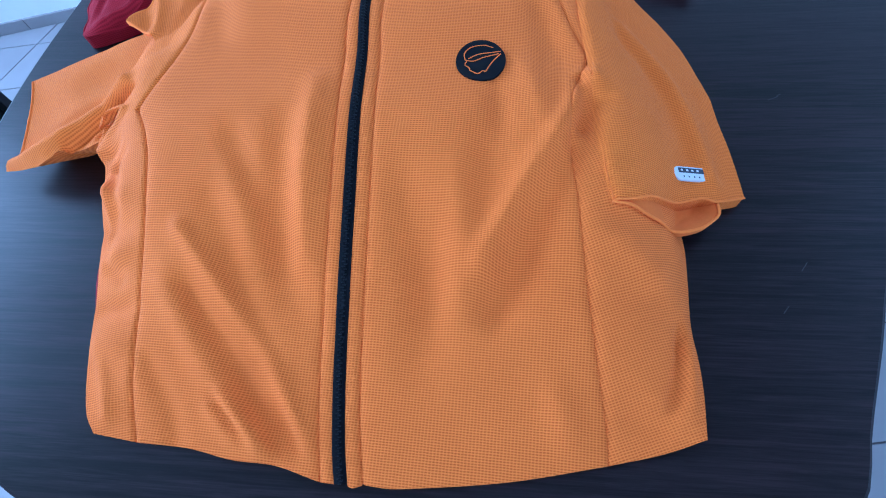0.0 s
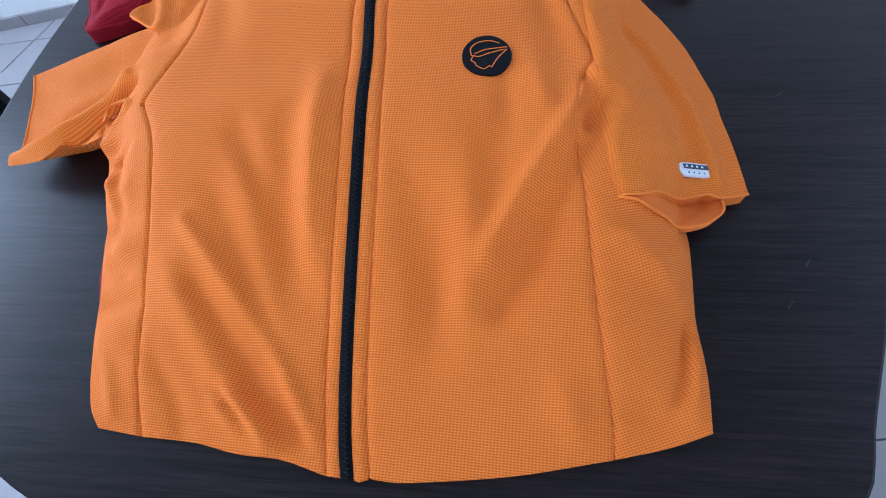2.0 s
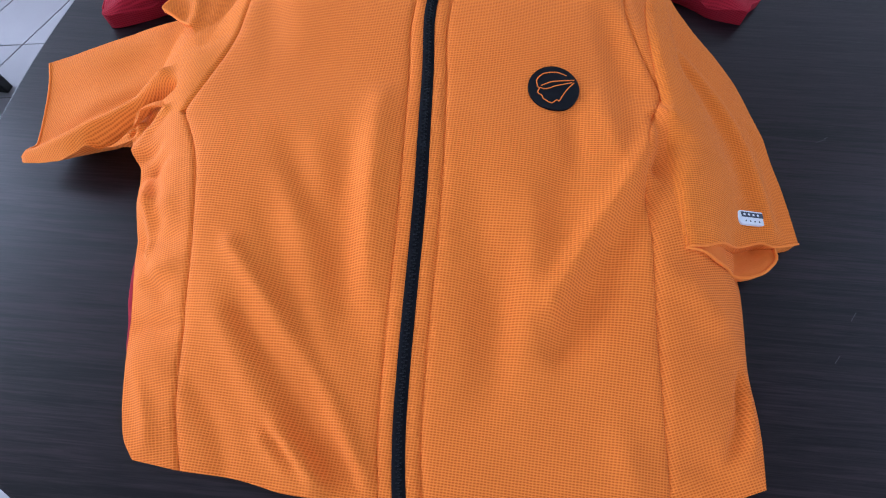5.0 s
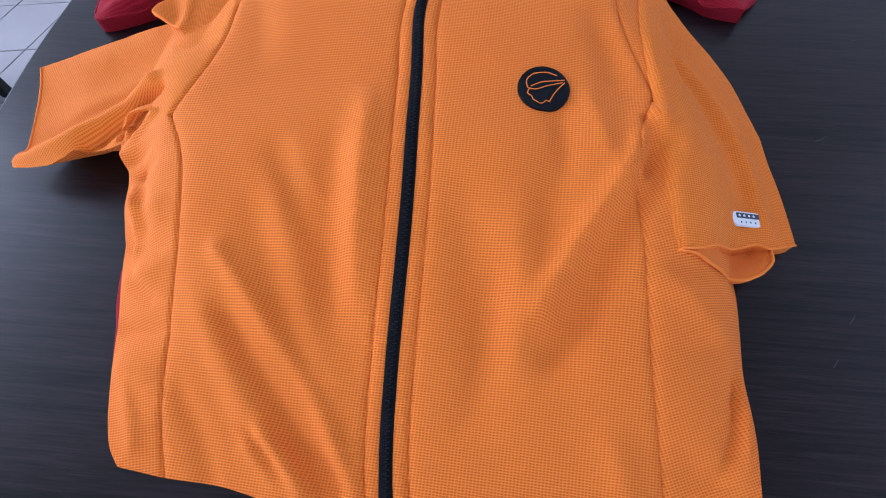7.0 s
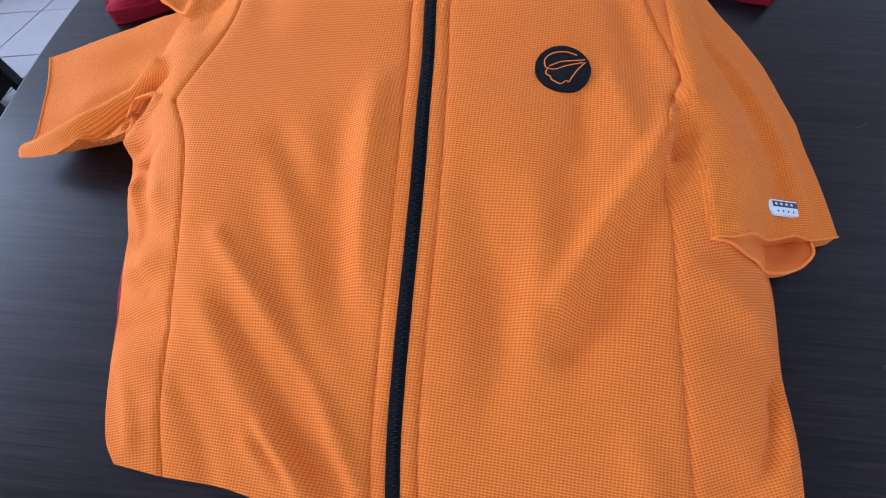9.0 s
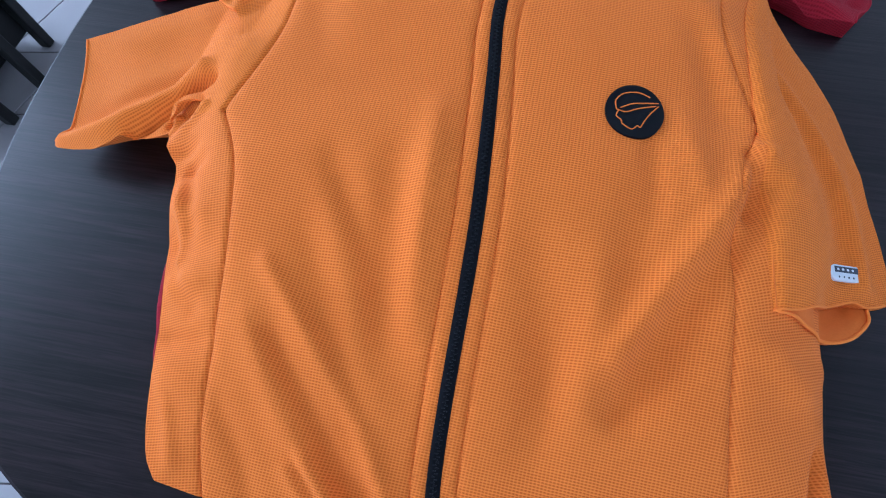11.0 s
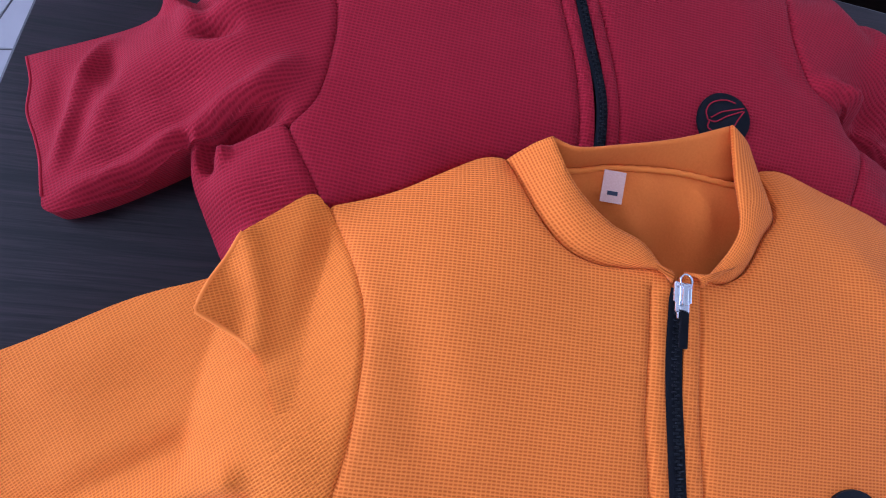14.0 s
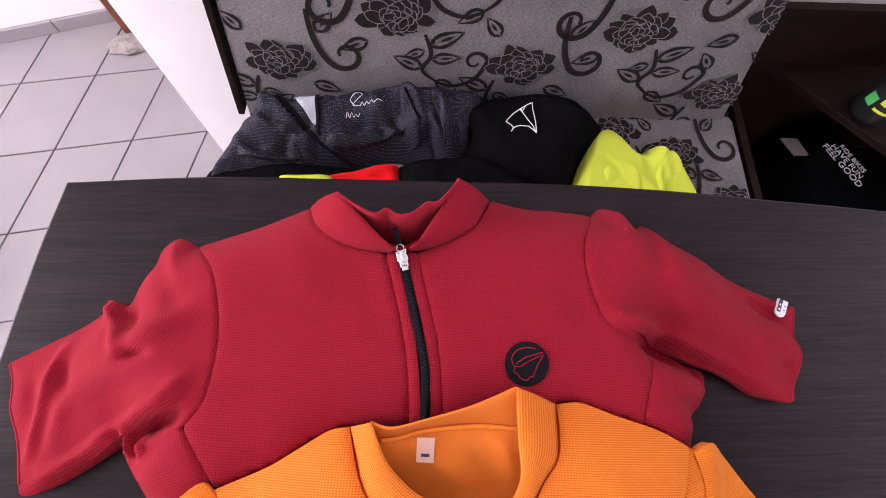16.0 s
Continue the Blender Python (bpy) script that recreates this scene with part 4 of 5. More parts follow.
FOLDS_S = [([(0.238, 0.470), (0.268, 0.425), (0.292, 0.383), (0.306, 0.340), (0.318, 0.280)], 0.010, 0.008), ([(0.262, 0.400), (0.282, 0.360), (0.292, 0.310)], 0.014, -0.005), ([(0.204, 0.538), (0.208, 0.490), (0.211, 0.432)], 0.006, -0.008), ([(0.209, 0.311), (0.222, 0.280), (0.237, 0.249)], 0.012, 0.004), ([(0.325, 0.400), (0.335, 0.340), (0.338, 0.290)], 0.010, -0.003)]


def height_s(x, y):
    a = off_line(x, y, inner_line[::3])
    b = off_line(x, y, outer_line[::3])
    run = a / (a + b + 1e-6)
    high = 0.060 * ease((y - 0.12) / 0.25) + 0.012
    low = 0.007 + 0.060 * np.clip((y - 0.36) / 0.22, 0, 1) ** 1.7
    h = low + (high - low) * (1 - run**2.6)
    h = h - 0.006 * (1 - np.clip(a / 0.008, 0, 1)) ** 2
    h = TOP + h + rolls(x, y, FOLDS_S)
    arch = 0.005 * np.exp(-(((x - 0.248) / 0.022) ** 2)) * np.exp(-(((y - 0.228) / 0.014) ** 2))
    beyond = ease((y - 0.40) / 0.06) * ease((x - 0.212) / 0.075)
    under = TOP + (height_o(x, y) - TOP + 0.008 * np.clip(a / 0.004, 0.4, 1)) * (1 - beyond)
    return 0.5 * (h + under + np.sqrt((h - under) ** 2 + 0.0002)) - 0.004 + arch


def rim_band(name, line, height, lift, radius, material, parent):
    line = spaced(smoothed(line), 0.004)
    z = height(line[:, 0], line[:, 1])
    return part(name, tube(bmesh.new(), [(a, b, c + lift) for (a, b), c in zip(line, z)], radius, 6), material, parent)


rim_band("cap_edge", [(-0.3300, 0.5263), (-0.3430, 0.5000), (-0.3500, 0.4717), (-0.3500, 0.4717), (-0.3310, 0.4620), (-0.3100, 0.4491)], cap_face, -0.0008, 0.0017, ORANGE, orange)

# the strip of sleeve between the armhole seam and that fold
sheet("sleeve_top", loop_of(ARM_OR[::-1], [(0.1906, 0.3694), (0.1895, 0.4071), (0.1910, 0.4563), (0.1977, 0.5042), (0.2091, 0.5479), (0.2067, 0.5767)], [(0.2067, 0.5767), (0.1997, 0.5798)]), lambda x, y: FACE_O(x, y) - 0.001, ORANGE, orange, "", 0.005, 12)
RIM_O = [(0.204, 0.2172), (0.222, 0.2185), (0.242, 0.2165), (0.262, 0.2155), (0.280, 0.2165), (0.299, 0.2245), (0.314, 0.2365), (0.322, 0.246), (0.322, 0.257)]


def height_rim(x, y):
    """The under side of the folded sleeve, where its cuff stands open."""
    fall = np.interp(x, [0.20, 0.222, 0.245, 0.28, 0.32], [0.834, 0.816, 0.800, 0.786, 0.772])
    hollow = 0.014 * ease(off_line(x, y, smoothed(RIM_O)) / 0.022) * ease((x - 0.205) / 0.03)
    return np.maximum(fall - hollow, height_o(x, y) + 0.002) - 0.004 * np.exp(-(((x - 0.268) / 0.012) ** 2))


lower = loop_of([(0.1931, 0.3098), (0.1960, 0.2500), (0.204, 0.2172)], RIM_O, [RIM_O[-1], (0.330, 0.28), (0.3380, 0.3151)], [(0.3380, 0.3151), (0.2785, 0.3263), (0.1931, 0.3098)])
sheet("right_sleeve_inside", lower, height_rim, ORANGE_INSIDE, orange, "smooth orange sleeve lining", 0.004, 0, None, 0.008)
rim_band("cuff_edge", RIM_O, height_rim, 0.001, 0.0016, ORANGE, orange)
sheet("right_sleeve", loop_of(IN_O, CUFF_O, BACK_O, OUT_O), height_s, SLEEVE_KNIT, orange, "", 0.0045, 8, None, 0.016)


rim_band("cuff_edge", [(-0.5025, 0.4290), (-0.4925, 0.4020), (-0.4845, 0.3720), (-0.4810, 0.3450), (-0.4795, 0.3230), (-0.4785, 0.3135), (-0.4885, 0.3030)], height_o, 0.0, 0.0013, ORANGE, orange)
rim_band("cuff_edge", CUFF_O + BACK_O[1:], height_s, 0.0, 0.0012, ORANGE, orange)

# neck: inside of the back, collar, tape and label
neck_z = TOP + 0.100


def lining(x, y):
    """The inside of the back, rising to the neck tape."""
    return TOP + 0.076 + 0.024 * ease((y - 0.535) / 0.06) + ridges(x, y, [(-0.085, 0.592, -0.03, 0.545, 0.009, 0.006), (-0.03, 0.595, 0.0, 0.55, 0.012, -0.005), (0.0, 0.59, 0.015, 0.56, 0.008, 0.004)])


sheet("back_inside", loop_of([(-0.135, 0.60), (-0.10, 0.53), (-0.03, 0.50), (0.03, 0.53), (0.052, 0.60)], [(0.052, 0.60), (0.022, 0.604), (-0.022, 0.608), (-0.071, 0.605), (-0.103, 0.598), (-0.135, 0.60)]), lining, ORANGE_INSIDE, orange, "smooth orange lining", 0.005)


def at_z(points, z0, z1=None):
    z1 = z0 if z1 is None else z1
    n = len(points) - 1
    return [(a, b, z0 + (z1 - z0) * k / n) for k, (a, b) in enumerate(points)]


def on_face(points, lift):
    z = height_o(np.array([p[0] for p in points]), np.array([p[1] for p in points]))
    return [(a, b, c + lift) for (a, b), c in zip(points, z)]


loft("collar", on_face(NECK_OL, -0.006), at_z([(-0.126, 0.612), (-0.109, 0.577), (-0.084, 0.552), (-0.062, 0.541), (-0.048, 0.524), (-0.041, 0.514)], TOP + 0.120, TOP + 0.124), ORANGE, orange, bulge=0.007)
loft("collar", on_face(NECK_OR[::-1], -0.006), at_z([(0.016, 0.642), (0.014, 0.600), (0.014, 0.563), (0.004, 0.543), (-0.012, 0.525), (-0.022, 0.513)], TOP + 0.120, TOP + 0.124), ORANGE, orange, bulge=0.007)
loft("collar_back", at_z([(-0.132, 0.599), (-0.120, 0.597), (-0.103, 0.598), (-0.071, 0.605), (-0.022, 0.608), (0.022, 0.604), (0.042, 0.612)], neck_z), at_z([(-0.126, 0.612), (-0.106, 0.606), (-0.075, 0.612), (-0.03, 0.624), (0.016, 0.642)], TOP + 0.118), ORANGE_INSIDE, orange, bulge=0.0)
tape = spaced(smoothed([(-0.118, 0.596), (-0.103, 0.597), (-0.071, 0.604), (-0.022, 0.607), (0.022, 0.603), (0.036, 0.603)]), 0.004)
part("neck_tape", tube(bmesh.new(), [(a, b - 0.001, neck_z + 0.001 + 0.0006 * math.sin(k * 2.1)) for k, (a, b) in enumerate(tape)], 0.0024, 8), ORANGE, orange)
tag_m = pose(-0.0735, 0.5885, neck_z + 0.0055, 16, 0, -3)
box_part("neck_label", (-0.0085, -0.0145, 0), (0.0085, 0.009, 0.0008), LABEL_PINK, orange, "small pale pink care label", tag_m, 0.0)
box_part("label_print", (-0.004, -0.009, 0.001), (0.004, -0.006, 0.0013), LABEL_INK, orange, "", tag_m, 0.0)


def zipper(owner, line, face, wide, cord=True, tip_up=False):
    """Tape, two rows of teeth, a metal slider and its cord pull."""
    ribbon("zip_tape", line, wide, face, 0.0022, BLACK_TAPE, owner, "black woven zip tape")
    bm = bmesh.new()
    steps = spaced(line, 0.0021)
    t = np.gradient(steps, axis=0)
    z = face(steps[:, 0], steps[:, 1]) + 0.0026
    for i, (p, d, h) in enumerate(zip(steps, t, z)):
        turn = math.degrees(math.atan2(d[1], d[0])) - 90
        side = 0.0009 if i % 2 else -0.0009
        box(bm, (side - 0.0016, -0.0006, 0), (side + 0.0016, 0.0006, 0.0012), pose(p[0], p[1], h, 0, 0, turn))
    part("zip_teeth", bm, BLACK_TEETH, owner, "black zip teeth", False)
    end, before = line[-1], line[-6]
    d = (end - before) / np.linalg.norm(end - before)
    turn = math.degrees(math.atan2(d[1], d[0])) - 90
    m = pose(end[0], end[1], float(face(end[:1], end[1:])[0]) + 0.004, 0, 0, turn)
    slider = bmesh.new()
    box(slider, (-0.0064, -0.010, 0), (0.0064, 0.004, 0.0024), m, 0.0012)
    box(slider, (-0.0050, -0.017, 0), (0.0050, -0.008, 0.0022), m, 0.0010)
    box(slider, (-0.0036, -0.021, 0.0003), (0.0036, -0.014, 0.0022), m, 0.0008)
    box(slider, (-0.0022, -0.012, 0.0024), (0.0022, 0.002, 0.0052), m, 0.0009)
    part("zip_slider", slider, SILVER, owner, "silver metal zip slider", False)
    ring = bmesh.new()
    tube(ring, [m @ Vector((0.0042 * math.cos(a), 0.004 + 0.005 * math.sin(a), 0.0045)) for a in np.linspace(0, 2 * math.pi, 14)], 0.0008, 6)
    part("pull_ring", ring, SILVER, owner)
    if cord:
        s = 1 if tip_up else -1
        box_part("pull_cord", (-0.0030, min(s * 0.006, s * 0.030) - (0 if tip_up else 0.010), 0.0030), (0.0030, max(s * 0.006, s * 0.030) - (0 if tip_up else 0.010), 0.0052), BLACK_TAPE, owner, "black cord zip pull", m, 0.001)


zipper(orange, ZIP_O, FACE_O, 0.0118)


def emblem(owner, x, y, rx, ry, face, ink, turn=0.0):
    """A round black rubber badge with a few curved lines."""
    ring = [(x + rx * math.cos(a), y + ry * math.sin(a)) for a in np.linspace(0, 2 * math.pi, 60)[:-1]]
    badge = sheet("badge", np.array(ring), lambda a, b: face(a, b) + 0.0022, RUBBER, owner, "round black rubber badge", 0.004, 0, None, 0.0022, False)
    # plain strokes, in parts of the badge's half width
    for stroke in ([(-0.62, -0.02), (-0.66, 0.32), (-0.4, 0.62), (0.1, 0.72), (0.5, 0.6)], [(-0.62, -0.02), (-0.3, -0.08), (0.1, 0.1), (0.72, 0.30)], [(-0.5, 0.05), (-0.1, 0.26), (0.3, 0.34), (0.8, 0.42)],
                   [(-0.55, -0.06), (-0.62, -0.28), (-0.46, -0.4), (-0.42, -0.55)], [(-0.42, -0.55), (-0.1, -0.72), (0.1, -0.56), (0.2, -0.62)], [(0.2, -0.62), (0.36, -0.3), (0.55, 0.0), (0.8, 0.30)]):
        line = spaced(smoothed([(x + rx * (a * math.cos(turn) - b * math.sin(turn)), y + ry * (a * math.sin(turn) + b * math.cos(turn))) for a, b in stroke]), 0.0015)
        ribbon("badge_line", line, 0.0011, lambda a, b: face(a, b) + 0.0022, 0.0005, ink, badge, "", 0.0003)


emblem(orange, 0.0850, 0.3631, 0.0245, 0.0262, FACE_O, ORANGE_INSIDE)


def arm_tag(owner, x, y, turn, long, face):
    """A small white label on a sleeve, with a dark band; its writing is plain bars."""
    c, q = math.cos(radians(turn)), math.sin(radians(turn))

    half = long / 2
    cloth_face, step = face, 0.009
    gx, gy = [float(cloth_face(np.array([x + u]), np.array([y + v]))[0] - cloth_face(np.array([x - u]), np.array([y - v]))[0]) / (2 * step) for u, v in ((step, 0), (0, step))]
    base = max(float(cloth_face(np.array([x + u]), np.array([y + v]))[0]) - gx * u - gy * v for u in (-0.015, -0.008, 0, 0.008, 0.015) for v in (-0.005, 0, 0.005)) - 0.003
    flat = lambda a, b: base + gx * (np.asarray(a) - x) + gy * (np.asarray(b) - y)  # noqa: E731

    def patch(name, u0, u1, v0, v1, lift, material, parent, label="", soft=0.0):
        plan = [(u1, v0), (u1, v1)]
        for cx, cy, a0 in ((u0 + soft, v1 - soft, 90), (u0 + soft, v0 + soft, 180)):
            plan += [(cx + soft * math.cos(radians(a)), cy + soft * math.sin(radians(a))) for a in ((a0, a0 + 30, a0 + 60, a0 + 90) if soft else (a0,))]
        line = np.array([(x + c * u - q * v, y + q * u + c * v) for u, v in plan])
        return sheet(name, line, lambda a, b: flat(a, b) + lift, material, parent, label, 0.0015, 0, None, 0.003, False)

    tag = patch("sleeve_tag", -half, half, -0.0066, 0.0066, 0.0042, LABEL, owner, "white rubber label with dark band", 0.0062)
    patch("tag_band", -half + 0.006, half, 0.0004, 0.0052, 0.0046, LABEL_INK, tag)
    for k in range(int((long - 0.009) / 0.0062)):
        u = -half + 0.0085 + k * 0.0062
        patch("print_bar", u, u + 0.0026, 0.0019, 0.0037, 0.005, LABEL, tag)
        patch("print_bar", u + 0.001, u + 0.0026, -0.0042, -0.0026, 0.0046, LABEL_INK, tag)


arm_tag(orange, 0.2920, 0.2790, 13, 0.036, height_s)

# ---- the crimson jersey, half under the orange one ----
ZIP_R = spaced(smoothed([(-0.0500, 0.3000), (-0.0616, 0.4500), (-0.0731, 0.5702), (-0.0739, 0.6102), (-0.0734, 0.6653), (-0.0835, 0.7158), (-0.0914, 0.7573), (-0.0989, 0.7884)]), 0.004)
SEAM_RL = [(-0.2620, 0.1200), (-0.2648, 0.3500), (-0.2685, 0.5082), (-0.2786, 0.5429), (-0.2884, 0.5663), (-0.3013, 0.5880), (-0.3142, 0.6099)]
SEAM_RR = [(0.1600, 0.1200), (0.1551, 0.4000), (0.1598, 0.5626), (0.1606, 0.6155), (0.1732, 0.6564), (0.1826, 0.6814)]
ARM_RL = [(-0.3142, 0.6099), (-0.2970, 0.6340), (-0.2909, 0.6686), (-0.2899, 0.7017), (-0.2963, 0.7427), (-0.3108, 0.7783), (-0.3419, 0.8107)]
ARM_RR = [(0.1826, 0.6814), (0.1321, 0.7062), (0.1192, 0.7309), (0.1115, 0.7635), (0.1146, 0.8048), (0.1500, 0.8617)]
SHOULDER_RL = [(-0.3419, 0.8107), (-0.3042, 0.8237), (-0.2673, 0.8367), (-0.2126, 0.8606)]
SHOULDER_RR = [(0.0122, 0.8711), (0.0694, 0.8584), (0.1500, 0.8617)]
NECK_RL = [(-0.2126, 0.8606), (-0.1972, 0.8286), (-0.1748, 0.8081), (-0.1430, 0.7963), (-0.1093, 0.7919)]
NECK_RR = [(-0.0902, 0.7921), (-0.0667, 0.7954), (-0.0388, 0.8070), (-0.0109, 0.8256), (0.0122, 0.8711)]
LEFT_R = [(-0.3953, 0.6035), (-0.3929, 0.5774), (-0.3845, 0.5547), (-0.3740, 0.5319), (-0.3450, 0.4788), (-0.3100, 0.3600), (-0.3150, 0.2650), (-0.3270, 0.2090), (-0.3200, 0.1600), (-0.3090, 0.1300), (-0.3010, 0.1040), (-0.2880, 0.0850)]
HEM_R = [(-0.2880, 0.0850), (-0.2620, 0.1200), (-0.0500, 0.1100), (0.1600, 0.1200), (0.2100, 0.1300)]
RIGHT_R = [(0.2100, 0.1300), (0.2201, 0.4000), (0.2411, 0.5621), (0.2495, 0.5945), (0.2503, 0.6067), (0.2644, 0.6215), (0.2723, 0.6416), (0.2736, 0.6579), (0.2531, 0.6689), (0.2108, 0.6924)]
SLEEVE_RL = [(-0.3419, 0.8107), (-0.3631, 0.8207), (-0.3808, 0.8075), (-0.3877, 0.7869), (-0.4047, 0.7650), (-0.4226, 0.7459), (-0.4393, 0.7514), (-0.4534, 0.7524), (-0.4600, 0.7389), (-0.4905, 0.7190), (-0.5573, 0.6824), (-0.5573, 0.6824),
             (-0.5482, 0.6585), (-0.5439, 0.6313), (-0.5297, 0.6066), (-0.5150, 0.5810), (-0.5040, 0.5550), (-0.5000, 0.5450), (-0.4890, 0.5440), (-0.4560, 0.5600), (-0.4116, 0.5895), (-0.3953, 0.6035)]
SLEEVE_RR = [(0.2108, 0.6924), (0.2276, 0.6843), (0.2855, 0.6626), (0.3103, 0.6464), (0.3292, 0.6314), (0.3696, 0.6212), (0.3696, 0.6212), (0.3787, 0.6413), (0.3991, 0.6619), (0.4094, 0.6821), (0.4043, 0.6998), (0.4090, 0.7173), (0.4154, 0.7404), (0.4154, 0.7404),
             (0.3963, 0.7457), (0.3582, 0.7639), (0.3296, 0.7805), (0.2996, 0.8068), (0.2625, 0.8296), (0.2279, 0.8534), (0.2119, 0.8491), (0.1933, 0.8732), (0.1667, 0.8753), (0.1500, 0.8617)]
SILHOUETTE_R = loop_of(HEM_R, RIGHT_R, SLEEVE_RR, SHOULDER_RR[::-1], [(0.0122, 0.8711), (-0.0179, 0.8930), (-0.1023, 0.8541), (-0.1763, 0.8815), (-0.2126, 0.8606)], SHOULDER_RL[::-1], SLEEVE_RL, LEFT_R)
FOLDS_R = [
    # left sleeve: knot of folds, long crease, roll above the armpit
    (-0.445, 0.751, -0.426, 0.727, 0.009, 0.013), (-0.426, 0.727, -0.396, 0.688, 0.009, 0.009), (-0.409, 0.736, -0.387, 0.710, 0.012, -0.008), (-0.397, 0.681, -0.363, 0.685, 0.006, -0.010), (-0.386, 0.701, -0.328, 0.717, 0.012, 0.007), (-0.357, 0.740, -0.322, 0.749, 0.015, -0.004),
    (-0.487, 0.698, -0.493, 0.638, 0.009, 0.008), (-0.493, 0.638, -0.500, 0.580, 0.008, 0.007), (-0.481, 0.678, -0.456, 0.639, 0.012, -0.005), (-0.519, 0.666, -0.513, 0.617, 0.010, -0.004), (-0.454, 0.654, -0.471, 0.598, 0.010, 0.004), (-0.380, 0.793, -0.341, 0.735, 0.014, -0.005),
    (-0.480, 0.560, -0.429, 0.584, 0.009, 0.009), (-0.429, 0.584, -0.389, 0.611, 0.010, 0.011), (-0.389, 0.612, -0.341, 0.634, 0.010, 0.009), (-0.341, 0.634, -0.317, 0.658, 0.010, 0.008), (-0.377, 0.603, -0.325, 0.621, 0.009, -0.024), (-0.442, 0.630, -0.352, 0.664, 0.014, -0.004),
    (-0.389, 0.601, -0.388, 0.580, 0.005, 0.008), (-0.379, 0.595, -0.374, 0.580, 0.005, -0.010), (-0.366, 0.602, -0.361, 0.585, 0.005, 0.008), (-0.354, 0.587, -0.320, 0.602, 0.006, -0.004), (-0.383, 0.560, -0.311, 0.572, 0.009, 0.004), (-0.377, 0.539, -0.293, 0.543, 0.010, -0.004), (-0.369, 0.521, -0.313, 0.528, 0.008, 0.004),
    # right sleeve: soft pleats, hollow under it, pinched cuff
    (0.200, 0.816, 0.204, 0.772, 0.014, -0.004), (0.227, 0.802, 0.221, 0.753, 0.016, 0.004), (0.204, 0.768, 0.169, 0.729, 0.016, -0.003), (0.259, 0.773, 0.341, 0.739, 0.018, 0.003),
    (0.140, 0.716, 0.209, 0.702, 0.008, 0.010), (0.209, 0.702, 0.277, 0.675, 0.009, 0.010), (0.277, 0.671, 0.349, 0.634, 0.011, 0.008), (0.173, 0.692, 0.259, 0.664, 0.009, -0.018),
    (0.343, 0.742, 0.393, 0.719, 0.009, -0.008), (0.336, 0.758, 0.410, 0.740, 0.008, 0.005), (0.361, 0.704, 0.405, 0.684, 0.010, 0.004), (0.367, 0.661, 0.392, 0.666, 0.008, -0.004),
    (0.232, 0.680, 0.251, 0.659, 0.006, 0.007), (0.254, 0.659, 0.261, 0.643, 0.005, -0.008), (0.268, 0.651, 0.256, 0.623, 0.006, 0.006), (0.173, 0.664, 0.240, 0.644, 0.012, 0.004), (0.173, 0.629, 0.245, 0.618, 0.010, -0.004), (0.171, 0.603, 0.244, 0.598, 0.010, 0.003),
    # front
    (-0.224, 0.806, -0.189, 0.745, 0.018, 0.0015), (-0.142, 0.785, -0.121, 0.701, 0.012, -0.0012), (0.057, 0.818, 0.078, 0.721, 0.02, 0.0015), (0.085, 0.741, 0.123, 0.704, 0.014, -0.002),
]


def height_r(x, y):
    """The crimson jersey's face over the table, pressed down where the orange one lies on it."""
    x, y = np.ravel(np.asarray(x, float)), np.ravel(np.asarray(y, float))
    d = off_line(x, y, SILHOUETTE_R[::3], True)
    arms = ease((x + 0.53) / 0.18) * ease((0.40 - x) / 0.22)
    full = 0.024 + 0.066 * arms
    edge = 0.005 + 0.044 * ease((y - 0.70) / 0.08) * ease((x + 0.50) / 0.12) * ease((0.21 - x) / 0.14)
    edge = edge + 0.030 * np.exp(-(((x + 0.395) / 0.04) ** 2) - ((y - 0.60) / 0.05) ** 2)
    edge = edge + 0.017 * (np.exp(-(((x + 0.495) / 0.05) ** 2) - ((y - 0.55) / 0.05) ** 2) + np.exp(-(((x - 0.368) / 0.05) ** 2) - ((y - 0.62) / 0.05) ** 2))
    full = np.maximum(full, edge + 0.005)
    lift = 1 - (1 - np.clip(d / 0.085, 0, 1)) ** 2.3
    h = edge + (full - edge) * lift
    h += 1.5 * ridges(x, y, FOLDS_R) * (0.4 + 0.6 * np.clip(d / 0.010, 0, 1))
    dz = off_line(x, y, ZIP_R[::4])
    h += 0.0007 * np.exp(-(((dz - 0.012) / 0.005) ** 2)) - 0.002 * np.exp(-((dz / 0.006) ** 2))
    h += 0.0012 * np.array([noise.noise(Vector((a * 17, b * 17, 8.7))) for a, b in zip(x, y)])
    covered = within(x, y, SILHOUETTE_O)
    away = off_line(x, y, SILHOUETTE_O[::3], True)
    cover = np.minimum(edge_o(x, y) - 0.006, 0.078)
    limit = cover + 0.5 * away
    under = np.clip(height_o(x, y) - TOP - 0.012, 0.0015, 0.06)
    soft = -0.008 * np.log(np.exp(-h / 0.008) + np.exp(-limit / 0.008))
    h = np.where(covered, np.minimum(h, np.minimum(under, cover)), soft)
    return TOP + np.maximum(h, 0.0015)


